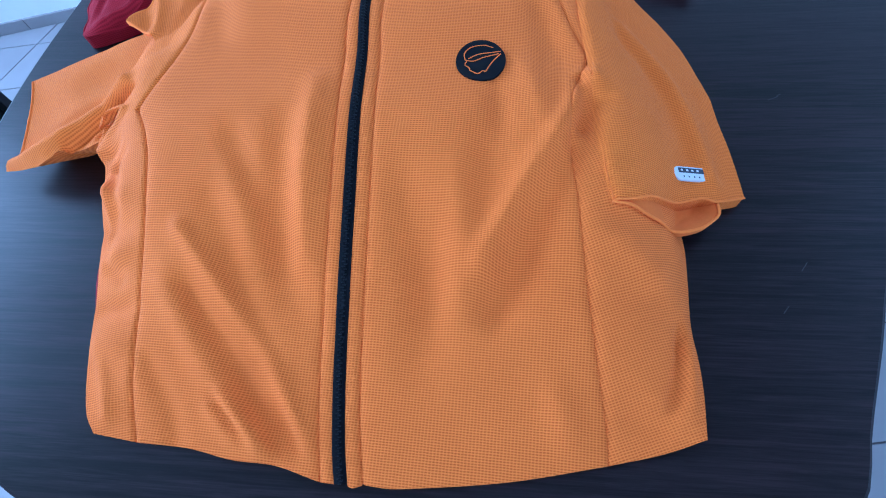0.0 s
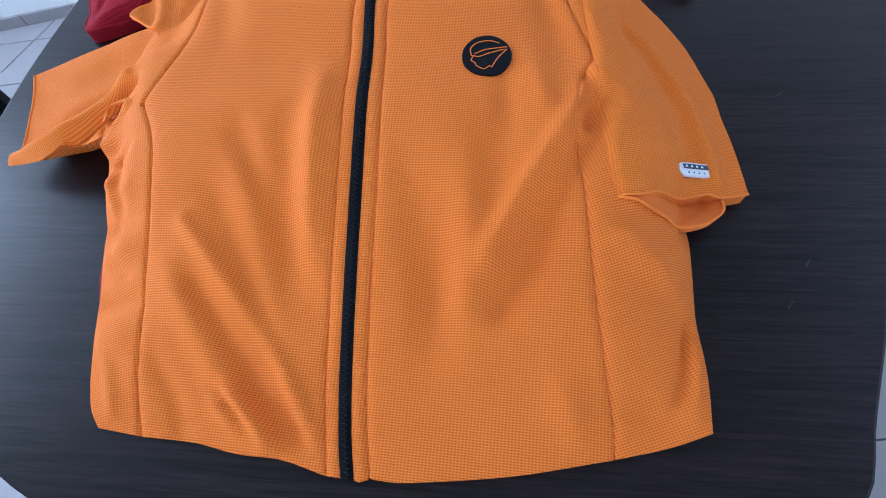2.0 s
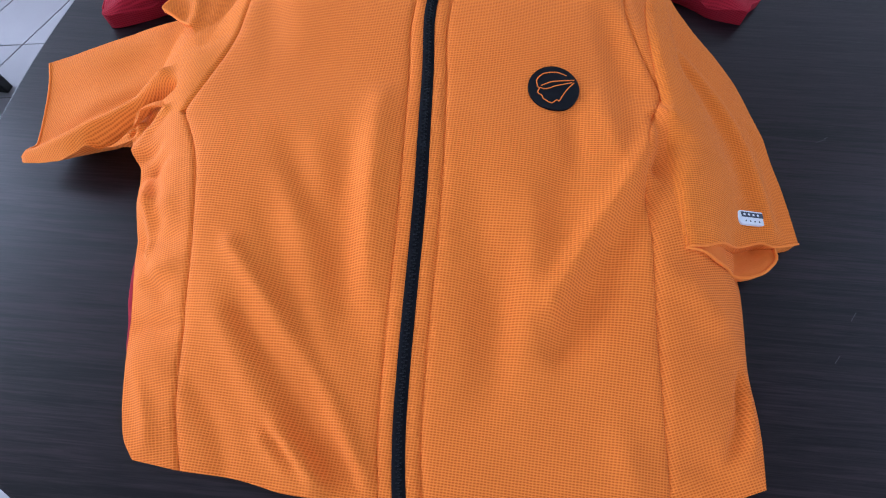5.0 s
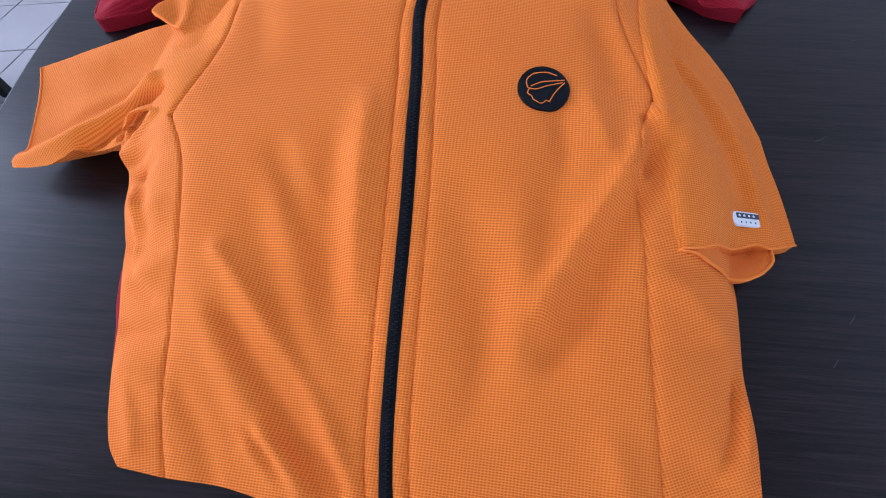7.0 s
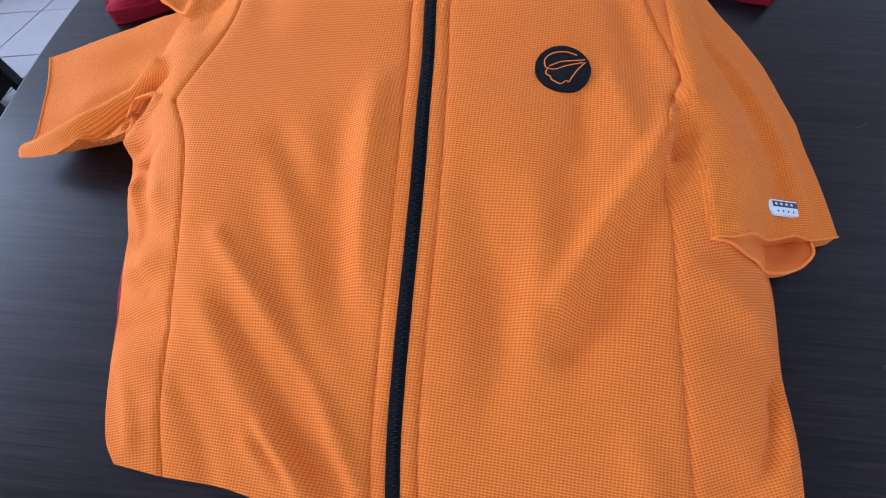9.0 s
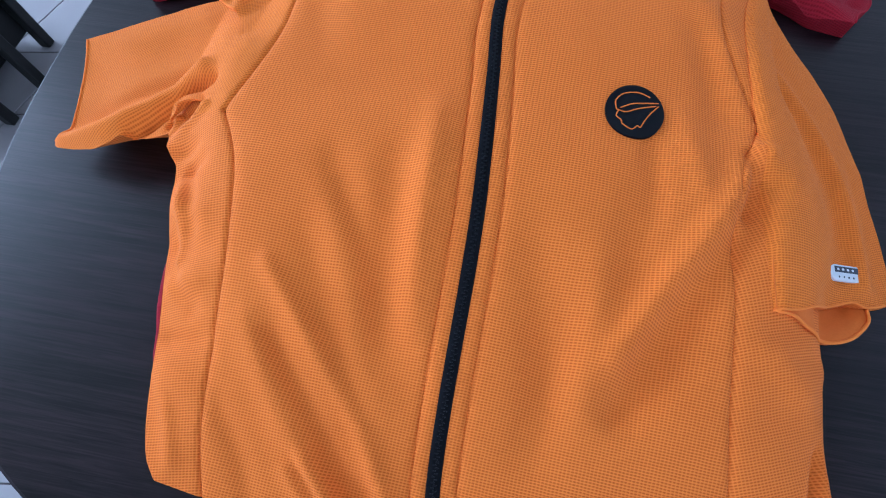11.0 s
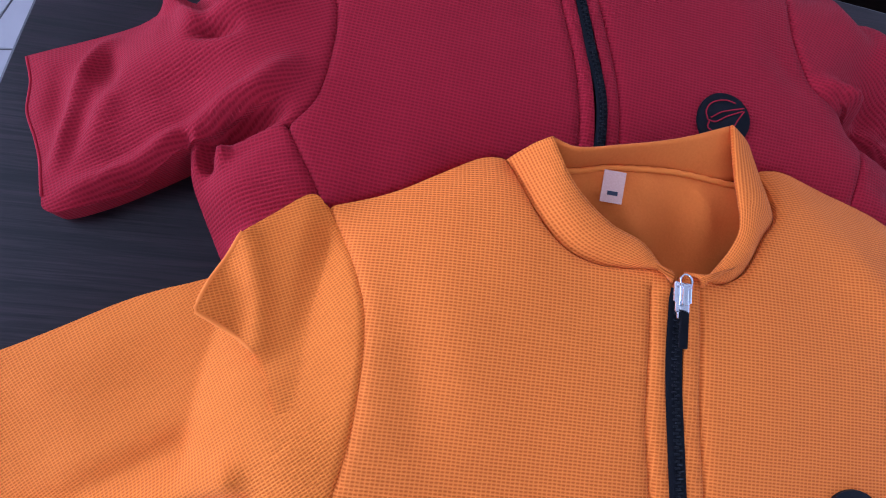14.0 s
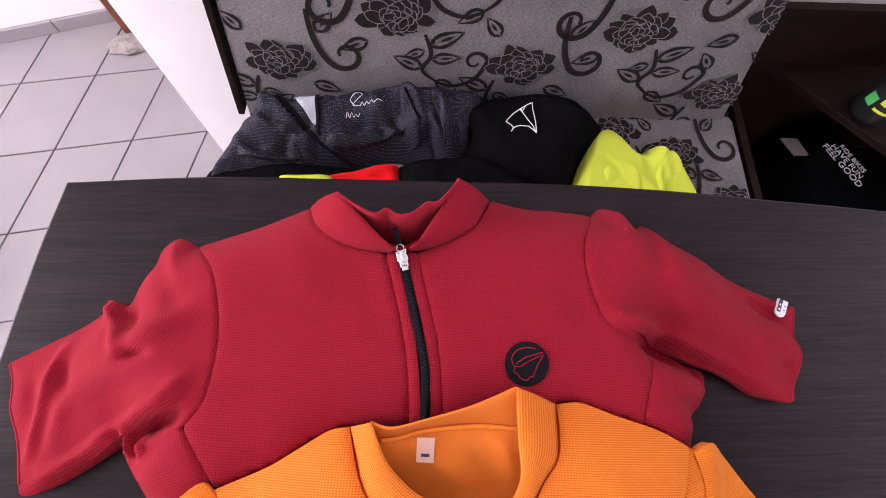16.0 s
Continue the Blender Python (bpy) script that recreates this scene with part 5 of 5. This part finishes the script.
FACE_R = seamed(height_r, [SEAM_RL, SEAM_RR, ARM_RL, ARM_RR, NECK_RL, NECK_RR, beside(ZIP_R, -0.0175), beside(ZIP_R, 0.0175)])
crimson = thing("crimson_jersey", "crimson knit cycling jersey lying flat, partly under an orange one", "jersey")
inner, outer = beside(ZIP_R, -0.0052), beside(ZIP_R, -0.0175)
sheet("front_left_panel", loop_of([SEAM_RL[0], outer[0]], outer, [outer[-1], (outer[-1][0], 0.7885), NECK_RL[-2]], NECK_RL[:-1][::-1], SHOULDER_RL[::-1], ARM_RL[::-1], SEAM_RL[::-1]), FACE_R, RED, crimson, "", 0.006, -5)
sheet("zip_placket", loop_of([outer[0], inner[0]], inner, [inner[-1], NECK_RL[-1], (outer[-1][0], 0.7885), outer[-1]], outer[::-1]), FACE_R, RED, crimson, "", 0.005, -5)
inner, outer = beside(ZIP_R, 0.0052), beside(ZIP_R, 0.0175)
sheet("front_right_panel", loop_of(outer[::-1], [outer[0], (-0.0000, 0.1150), SEAM_RR[0]], SEAM_RR, ARM_RR, SHOULDER_RR[::-1], NECK_RR[1:][::-1], [NECK_RR[1], (outer[-1][0], 0.790), outer[-1]]), FACE_R, RED, crimson, "", 0.006, -5)
sheet("zip_placket", loop_of(inner[::-1], [inner[0], outer[0]], outer, [outer[-1], (outer[-1][0], 0.790), NECK_RR[0], inner[-1]]), FACE_R, RED, crimson, "", 0.005, -5)
sheet("side_panel", loop_of(LEFT_R, HEM_R[:2], SEAM_RL, [SEAM_RL[-1], (-0.3512, 0.6082), LEFT_R[0]]), FACE_R, RED, crimson, "", 0.0045, 15, TOP + 0.001)
sheet("side_panel", loop_of(SEAM_RR[::-1], HEM_R[3:], RIGHT_R, [RIGHT_R[-1], SEAM_RR[-1]]), FACE_R, RED, crimson, "", 0.0045, -12, TOP + 0.001)
sheet("left_sleeve", loop_of(ARM_RL, SLEEVE_RL, [SLEEVE_RL[-1], (-0.3512, 0.6082), ARM_RL[0]]), FACE_R, RED, crimson, "", 0.004, 28, TOP + 0.001)
sheet("right_sleeve", loop_of(SLEEVE_RR, ARM_RR[::-1], [ARM_RR[0], SLEEVE_RR[0]]), FACE_R, RED, crimson, "", 0.004, -28, TOP + 0.001)


overhang("sleeve_roll", [(-0.4781, 0.5529), (-0.4300, 0.5770), (-0.3896, 0.6025), (-0.3405, 0.6243), (-0.3088, 0.6340)], (-0.0140, 0.0260), FACE_R, 0.005, RED, crimson, 28)
overhang("sleeve_roll", [(0.1373, 0.7053), (0.2076, 0.6904), (0.2760, 0.6609), (0.3363, 0.6283)], (0.0120, 0.0300), FACE_R, 0.008, RED, crimson, -28)


def on_red(points, lift):
    z = height_r(np.array([p[0] for p in points]), np.array([p[1] for p in points]))
    return [(a, b, c + lift) for (a, b), c in zip(points, z)]


loft("collar", on_red(NECK_RL, -0.003), at_z([(-0.169, 0.853), (-0.155, 0.840), (-0.134, 0.817), (-0.117, 0.800), (-0.105, 0.790)], TOP + 0.116, TOP + 0.100), RED, crimson, bulge=0.007)
loft("collar", on_red(NECK_RR[::-1], -0.003), at_z([(-0.0335, 0.870), (-0.045, 0.850), (-0.064, 0.823), (-0.079, 0.801), (-0.088, 0.790)], TOP + 0.116, TOP + 0.100), RED, crimson, bulge=0.007)
loft("collar_back", at_z([(-0.175, 0.85), (-0.14, 0.822), (-0.10, 0.812), (-0.06, 0.82), (-0.02, 0.86)], TOP + 0.058), at_z([(-0.169, 0.853), (-0.148, 0.838), (-0.127, 0.828), (-0.115, 0.834), (-0.102, 0.827), (-0.086, 0.829), (-0.071, 0.841), (-0.058, 0.842), (-0.0335, 0.870)], TOP + 0.116), RED_INSIDE, crimson, bulge=0.003)
sheet("back_inside", loop_of([(-0.19, 0.83), (-0.14, 0.79), (-0.095, 0.782), (-0.04, 0.80), (-0.005, 0.84)], [(-0.005, 0.84), (-0.09, 0.835), (-0.19, 0.83)]), lambda x, y: TOP + 0.055 + 0 * x, RED_INSIDE, crimson, "smooth crimson lining", 0.008)
tape_r = spaced(smoothed([(-0.125, 0.806), (-0.10, 0.800), (-0.075, 0.812)]), 0.003)
part("neck_tape", tube(bmesh.new(), [(a, b, TOP + 0.068) for a, b in tape_r], 0.004, 8), SCARLET, crimson, "bright red neck tape")
zipper(crimson, ZIP_R, FACE_R, 0.0092, True, True)
emblem(crimson, 0.0350, 0.6664, 0.0235, 0.0232, FACE_R, RED_INSIDE, 0.1)
rim_band("cuff_edge", [(-0.5563, 0.6814), (-0.5472, 0.6585), (-0.5428, 0.6313), (-0.5287, 0.6066), (-0.5140, 0.5810), (-0.5030, 0.5550)], height_r, 0.0, 0.0013, RED, crimson)
rim_band("cuff_edge", [(0.3706, 0.6232), (0.3787, 0.6413), (0.3981, 0.6619), (0.4084, 0.6821), (0.4033, 0.6998), (0.4080, 0.7173), (0.4135, 0.7376)], height_r, 0.0, 0.0013, RED, crimson)
arm_tag(crimson, 0.3900, 0.7370, 62, 0.024, height_r)

# ---- clothes and things on the bench and the shelf ----


def heap(outline, high, soft, folds, seed, base=SEAT, rough=0.006):
    """A height for cloth thrown down: rounded at its edge, folded and rumpled."""
    line = smoothed(outline, True)

    def height(x, y):
        d = off_line(x, y, line, True)
        rumple = np.array([noise.noise(Vector((a * 22, b * 22, seed))) + 0.5 * noise.noise(Vector((a * 48, b * 48, seed + 3))) for a, b in zip(x, y)])
        lift = 1 - (1 - np.clip(d / soft, 0, 1)) ** 2.2
        return base + 0.004 + high(x, y) * lift + (ridges(x, y, folds) + rough * rumple) * np.clip(d / 0.03, 0.15, 1)

    return line, height


def crumpled(name, label, category, outline, high, soft, folds, seed, material, base=SEAT, gap=0.007, rough=0.006):
    line, height = heap(outline, high, soft, folds, seed, base, rough)
    owner = thing(name, label, category)
    sheet("body", line, height, material, owner, "", gap, 0, base + 0.002)
    return owner, height


# black garment underneath, at the bench's end
crumpled("black_shorts", "black stretch garment lying crumpled on the bench", "clothing", [(-0.515, 1.02), (-0.50, 1.10), (-0.40, 1.13), (-0.2, 1.10), (0.05, 1.115), (0.16, 1.04), (0.14, 0.93), (-0.2, 0.90), (-0.44, 0.92)], lambda x, y: 0.035 + 0.055 * ease((x + 0.14) / 0.06), 0.05, [(-0.45, 1.0, -0.3, 1.08, 0.03, 0.008)], 2.2, BLACK)
crumpled("lime_garment", "lime yellow garment peeping out of the pile", "clothing", [(-0.36, 1.055), (-0.30, 1.068), (-0.235, 1.06), (-0.22, 0.98), (-0.34, 0.97)], lambda x, y: 0.084 + 0 * x, 0.03, [], 5.2, LIME)
crumpled("red_garment", "bright red garment peeping out of the pile", "clothing", [(-0.285, 1.055), (-0.21, 1.085), (-0.12, 1.10), (-0.10, 1.06), (-0.10, 0.97), (-0.26, 0.97)], lambda x, y: 0.062 + 0 * x, 0.03, [(-0.24, 1.05, -0.1, 1.09, 0.012, 0.006)], 6.1, BRIGHT_RED)
crumpled("red_garment", "strip of red cloth under a black cap", "clothing", [(0.10, 1.02), (0.16, 1.04), (0.17, 1.0), (0.14, 0.95), (0.09, 0.97)], lambda x, y: 0.105 + 0 * x, 0.03, [], 7.1, BRIGHT_RED)

# dotted jacket with its collar open
JACKET = [(-0.50, 1.06), (-0.475, 1.14), (-0.43, 1.19), (-0.40, 1.235), (-0.30, 1.24), (-0.15, 1.255), (0.0, 1.26), (0.07, 1.235), (0.06, 1.14), (0.0, 1.09), (-0.06, 1.10), (-0.14, 1.115), (-0.24, 1.095), (-0.33, 1.085), (-0.42, 1.065)]
jacket, jacket_face = crumpled("dotted_jacket", "dark blue-grey dotted mesh jacket, collar open on pale lining", "jacket", JACKET, lambda x, y: 0.07 + 0.05 * ease((y - 1.10) / 0.12), 0.06,
                               [(-0.44, 1.17, -0.30, 1.12, 0.014, 0.020), (-0.42, 1.12, -0.30, 1.10, 0.010, -0.016), (-0.30, 1.11, -0.16, 1.14, 0.016, 0.018), (-0.22, 1.15, -0.08, 1.17, 0.014, -0.020), (-0.10, 1.22, -0.03, 1.12, 0.010, 0.024), (-0.07, 1.19, -0.04, 1.11, 0.007, -0.026), (-0.03, 1.20, -0.015, 1.12, 0.008, 0.022), (-0.15, 1.22, -0.05, 1.21, 0.014, 0.014), (-0.37, 1.10, -0.28, 1.16, 0.009, -0.018), (0.0, 1.16, 0.02, 1.12, 0.008, 0.018), (-0.20, 1.12, -0.12, 1.13, 0.008, 0.014), (-0.13, 1.17, -0.09, 1.13, 0.008, -0.014)], 1.3, MESH, gap=0.005, rough=0.013)
for edge, away in (([(-0.405, 1.215), (-0.36, 1.195), (-0.320, 1.155), (-0.275, 1.118)], (-0.02, -0.032)), ([(-0.27, 1.112), (-0.20, 1.120), (-0.13, 1.140), (-0.08, 1.165)], (0.0, 0.030)), ([(-0.115, 1.215), (-0.09, 1.18), (-0.07, 1.13)], (-0.035, -0.01)), ([(-0.055, 1.20), (-0.035, 1.16), (-0.022, 1.11)], (0.03, 0.012)), ([(-0.44, 1.10), (-0.38, 1.095), (-0.30, 1.105)], (0.0, 0.028))):
    overhang("cloth_fold", edge, away, jacket_face, 0.013, MESH, jacket, 0)
sheet("lining", smoothed([(-0.325, 1.215), (-0.30, 1.24), (-0.268, 1.235), (-0.272, 1.19), (-0.277, 1.15), (-0.30, 1.175)], True), lambda x, y: jacket_face(x, y) + 0.004, PALE, jacket, "pale grey jacket lining", 0.006)
zip_line = spaced(smoothed([(-0.36, 1.215), (-0.325, 1.175), (-0.285, 1.135), (-0.27, 1.12), (-0.22, 1.105), (-0.18, 1.108)]), 0.005)
ribbon("zip_tape", zip_line, 0.009, jacket_face, 0.004, BLACK_TAPE, jacket, "black zip")
ribbon("zip_tape", spaced(smoothed([(-0.272, 1.22), (-0.273, 1.17), (-0.272, 1.13)]), 0.005), 0.008, jacket_face, 0.007, BLACK_TAPE, jacket)
for stroke in ([(-0.2020, 1.1850), (-0.2100, 1.1940), (-0.2020, 1.2040), (-0.1860, 1.2040), (-0.1960, 1.1940), (-0.2060, 1.1860), (-0.1910, 1.1830)], [(-0.1910, 1.1830), (-0.1870, 1.1890), (-0.1830, 1.1830), (-0.1780, 1.1900), (-0.1740, 1.1840), (-0.1690, 1.1890), (-0.1640, 1.1840), (-0.1560, 1.1880), (-0.1460, 1.1850)], [(-0.2200, 1.1660), (-0.2170, 1.1760), (-0.2130, 1.1670), (-0.2090, 1.1760), (-0.2050, 1.1680), (-0.2010, 1.1730), (-0.1970, 1.1690), (-0.1920, 1.1740)]):
    ribbon("print_stroke", spaced(smoothed(stroke), 0.002), 0.0009, jacket_face, 0.003, WHITE_INK, jacket, "", 0.0004)
ribbon("piping", spaced(smoothed([(-0.478, 1.12), (-0.46, 1.16), (-0.435, 1.185)]), 0.005), 0.006, jacket_face, 0.003, PALE, jacket, "pale piping")

# black cap with an outlined badge
CAP = [(-0.035, 1.18), (0.01, 1.232), (0.09, 1.26), (0.17, 1.262), (0.24, 1.245), (0.295, 1.205), (0.325, 1.15), (0.265, 1.09), (0.235, 1.03), (0.14, 1.005), (0.06, 1.03), (0.02, 1.09)]
cap, cap_face = crumpled("sports_cap", "black fabric cap with a white outlined emblem", "cap", CAP, lambda x, y: 0.075 + 0.035 * ease((y - 1.0) / 0.2) + 0.018 * ease((x - 0.10) / 0.12), 0.08, [(0.02, 1.18, 0.08, 1.10, 0.02, 0.006), (0.22, 1.22, 0.25, 1.12, 0.02, 0.005)], 9.4, BLACK, gap=0.008)
for stroke in ([(0.0990, 1.1580), (0.1080, 1.1680), (0.1220, 1.1770), (0.1460, 1.1890), (0.1485, 1.1570), (0.1510, 1.1240), (0.1350, 1.1380), (0.1200, 1.1420), (0.1080, 1.1380), (0.1030, 1.1310)], [(0.1220, 1.1770), (0.1300, 1.1640), (0.1510, 1.1240)], [(0.0990, 1.1580), (0.0930, 1.1490), (0.1020, 1.1440), (0.1080, 1.1380)], [(0.1220, 1.1770), (0.1270, 1.1730), (0.1330, 1.1820)]):
    line = np.vstack([spaced(np.array([a, b]), 0.002)[:-1] for a, b in zip(stroke, stroke[1:])] + [np.array(stroke[-1:])])
    ribbon("emblem_line", line, 0.0018, cap_face, 0.0025, WHITE_INK, cap, "", 0.0004)

# neon shirt
neon, neon_face = crumpled("neon_shirt", "neon yellow sports shirt crumpled on the bench", "shirt", [(0.235, 1.02), (0.262, 1.12), (0.282, 1.166), (0.318, 1.178), (0.352, 1.156), (0.382, 1.120), (0.408, 1.138), (0.437, 1.136), (0.470, 1.095), (0.495, 1.0), (0.46, 0.93), (0.28, 0.93)], lambda x, y: 0.072 + 0 * x, 0.024,
         [(0.300, 1.10, 0.325, 1.06, 0.006, -0.003), (0.385, 1.118, 0.392, 1.05, 0.012, -0.007), (0.430, 1.13, 0.410, 1.07, 0.009, 0.006), (0.412, 1.08, 0.418, 1.0, 0.007, -0.006), (0.36, 1.06, 0.40, 1.01, 0.008, 0.003)], 3.8, LIME, gap=0.005, rough=0.003)
overhang("sleeve", [(0.392, 1.045), (0.412, 1.085), (0.438, 1.105), (0.462, 1.085)], (0.008, -0.045), neon_face, 0.008, LIME, neon, 0)
overhang("hem_fold", [(0.285, 1.060), (0.315, 1.082), (0.345, 1.075), (0.372, 1.040)], (-0.006, -0.040), neon_face, 0.006, LIME, neon, 0)

# folded black shirts in the shelf, with printed words
shirt, _ = crumpled("folded_shirt", "folded black t-shirt with white printed words", "t-shirt", [(0.93, 1.28), (1.02, 1.32), (1.20, 1.24), (1.18, 1.06), (1.05, 1.0), (0.93, 1.08)], lambda x, y: 0.20 + 0 * x, 0.04, [], 4.4, BLACK, 0.07)
sheet("price_card", smoothed([(0.89, 1.285), (0.89, 1.285), (0.935, 1.285), (0.935, 1.285), (0.955, 1.235), (0.955, 1.235), (0.915, 1.235), (0.915, 1.235)], True), lambda x, y: 0.285 + 0 * x, PAPER_TAG, shirt, "pale paper tag", 0.01)


def words(text, size, m, material, owner):
    curve = bpy.data.curves.new("letters", "FONT")
    curve.body, curve.size, curve.extrude, curve.resolution_u = text, size, 0.0004, 3
    helper = bpy.data.objects.new("letters", curve)
    scene.collection.objects.link(helper)
    bpy.context.view_layer.update()
    data = bpy.data.meshes.new_from_object(helper.evaluated_get(bpy.context.evaluated_depsgraph_get()))
    bpy.data.objects.remove(helper)
    bpy.data.curves.remove(curve)
    data.materials.clear()
    data.materials.append(material)
    ob = new("printed_words", data)
    ob.parent = owner
    ob.matrix_basis = m
    return ob


for k, (text, size) in enumerate((("RIDE BIKES", 0.019), ("HAVE FUN", 0.0235), ("FEEL GOOD", 0.026))):
    words(text, size, pose(1.045 - k * 0.024, 1.262, 0.287, 0, 0, -62), WHITE_INK, shirt)

# bottle on the shelf board
bottle = thing("drink_bottle", "black plastic bottle with yellow and green label", "bottle", (0.965, 1.255, 0.45))


def turned(bm, profile, sides=28):
    rings = []
    for r, z in profile:
        rings.append([bm.verts.new((r * math.cos(2 * math.pi * k / sides), r * math.sin(2 * math.pi * k / sides), z)) for k in range(sides)])
    for a, b in zip(rings, rings[1:]):
        for k in range(sides):
            bm.faces.new((a[k], a[(k + 1) % sides], b[(k + 1) % sides], b[k]))
    bm.faces.new(rings[0][::-1])
    bm.faces.new(rings[-1])
    return bm


part("bottle_body", turned(bmesh.new(), [(0.036, 0.0), (0.042, 0.004), (0.044, 0.02), (0.044, 0.085), (0.041, 0.095), (0.041, 0.11), (0.044, 0.12), (0.044, 0.165), (0.031, 0.19)]), BOTTLE, bottle)
part("bottle_cap", turned(bmesh.new(), [(0.032, 0.19), (0.034, 0.192), (0.034, 0.21), (0.026, 0.216), (0.013, 0.218), (0.012, 0.235), (0.009, 0.237)]), BOTTLE, bottle, "black screw cap")
for name, z0, z1, a0, a1, material, label in (("yellow_label", 0.065, 0.125, 3.7, 4.6, LIME, "yellow label stripe"), ("yellow_label", 0.045, 0.052, 3.7, 4.6, LIME, "yellow label stripe"), ("green_label", 0.045, 0.072, 3.0, 3.5, GREEN, "green label patch"), ("white_print", 0.115, 0.145, 3.9, 4.4, WHITE_INK, "white printed mark")):
    bm = bmesh.new()
    cols = [[bm.verts.new((0.0446 * math.cos(a), 0.0446 * math.sin(a), z)) for z in (z0, z1)] for a in np.linspace(a0, a1, 10)]
    for c, d in zip(cols, cols[1:]):
        bm.faces.new((c[0], d[0], d[1], c[1]))
    part(name, bm, material, bottle, label)

# ---- black planter and plant by the passage ----
stand = thing("planter_stand", "black wooden planter on straight legs beside the passage", "planter")
part("planter_box", box(bmesh.new(), (-2.0, 0.62, 0.06), (-1.60, 1.10, 0.28), None, 0.006), METAL_BLACK, stand, "", False)
for lx, ly in ((-1.585, 1.10), (-1.505, 0.930), (-1.530, 0.780), (-1.97, 0.65), (-1.97, 1.07)):
    part("leg", box(bmesh.new(), (lx - 0.017, ly - 0.017, 0), (lx + 0.017, ly + 0.017, 0.28), None, 0.005), METAL_BLACK, stand, "", False)
part("rail", box(bmesh.new(), (-1.61, 0.70, 0.262), (-1.50, 1.11, 0.28), None, 0.004), METAL_BLACK, stand, "", False)
plant = thing("potted_plant", "green leafy plant in a dark pot", "plant", (-1.68, 1.02, 0.28))
part("pot", turned(bmesh.new(), [(0.05, 0.0), (0.06, 0.004), (0.075, 0.085), (0.08, 0.088), (0.08, 0.095), (0.07, 0.095)]), METAL_BLACK, plant)
rng = random.Random(9)
for k in range(52):
    bm = bmesh.new()
    a, up, long = rng.uniform(0, 6.28), rng.uniform(0.05, 1.2), rng.uniform(0.08, 0.18)
    rows = []
    for u in np.linspace(0, 1, 8):
        r = 0.03 + long * u * math.cos(up)
        z = 0.09 + long * u * math.sin(up) - 0.05 * u * u
        w = 0.018 * math.sin(math.pi * (0.05 + 0.95 * u)) + 0.002
        rows.append([bm.verts.new((math.cos(a) * r - math.sin(a) * w * s, math.sin(a) * r + math.cos(a) * w * s, z - abs(s) * -0.006)) for s in (-1, 0, 1)])
    for p, q in zip(rows, rows[1:]):
        for i in (0, 1):
            bm.faces.new((p[i], p[i + 1], q[i + 1], q[i]))
    part("leaf", bm, LEAF, plant)

# ---- floor tiles ----
ROW, RISE = Vector((0.224, 0.036, 0)), Vector((0.067, 0.274, 0))
tile_mesh = bpy.data.meshes.new("tile")
bm = box(bmesh.new(), (-0.490, -0.492, -0.004), (0.490, 0.492, 0.0))
for v in bm.verts:
    v.co = ROW * v.co.x + RISE * v.co.y + Vector((0, 0, v.co.z))
bmesh.ops.bevel(bm, geom=bm.edges[:], offset=0.0012, segments=1, affect="EDGES")
bm.to_mesh(tile_mesh)
bm.free()
tile_mesh.materials.append(TILE)
for i in range(-12, 14):
    for j in range(-15, 6):
        at = Vector((-1.19, 1.39, 0)) + ROW * (i + 0.5) + RISE * (j + 0.5)
        if -2.5 < at.x < 1.55 and -2.15 < at.y < 2.45 and (at.x < -0.3 or at.y < 0.75):
            ob = new("tile", tile_mesh)
            ob.parent = floor
            ob.location = at
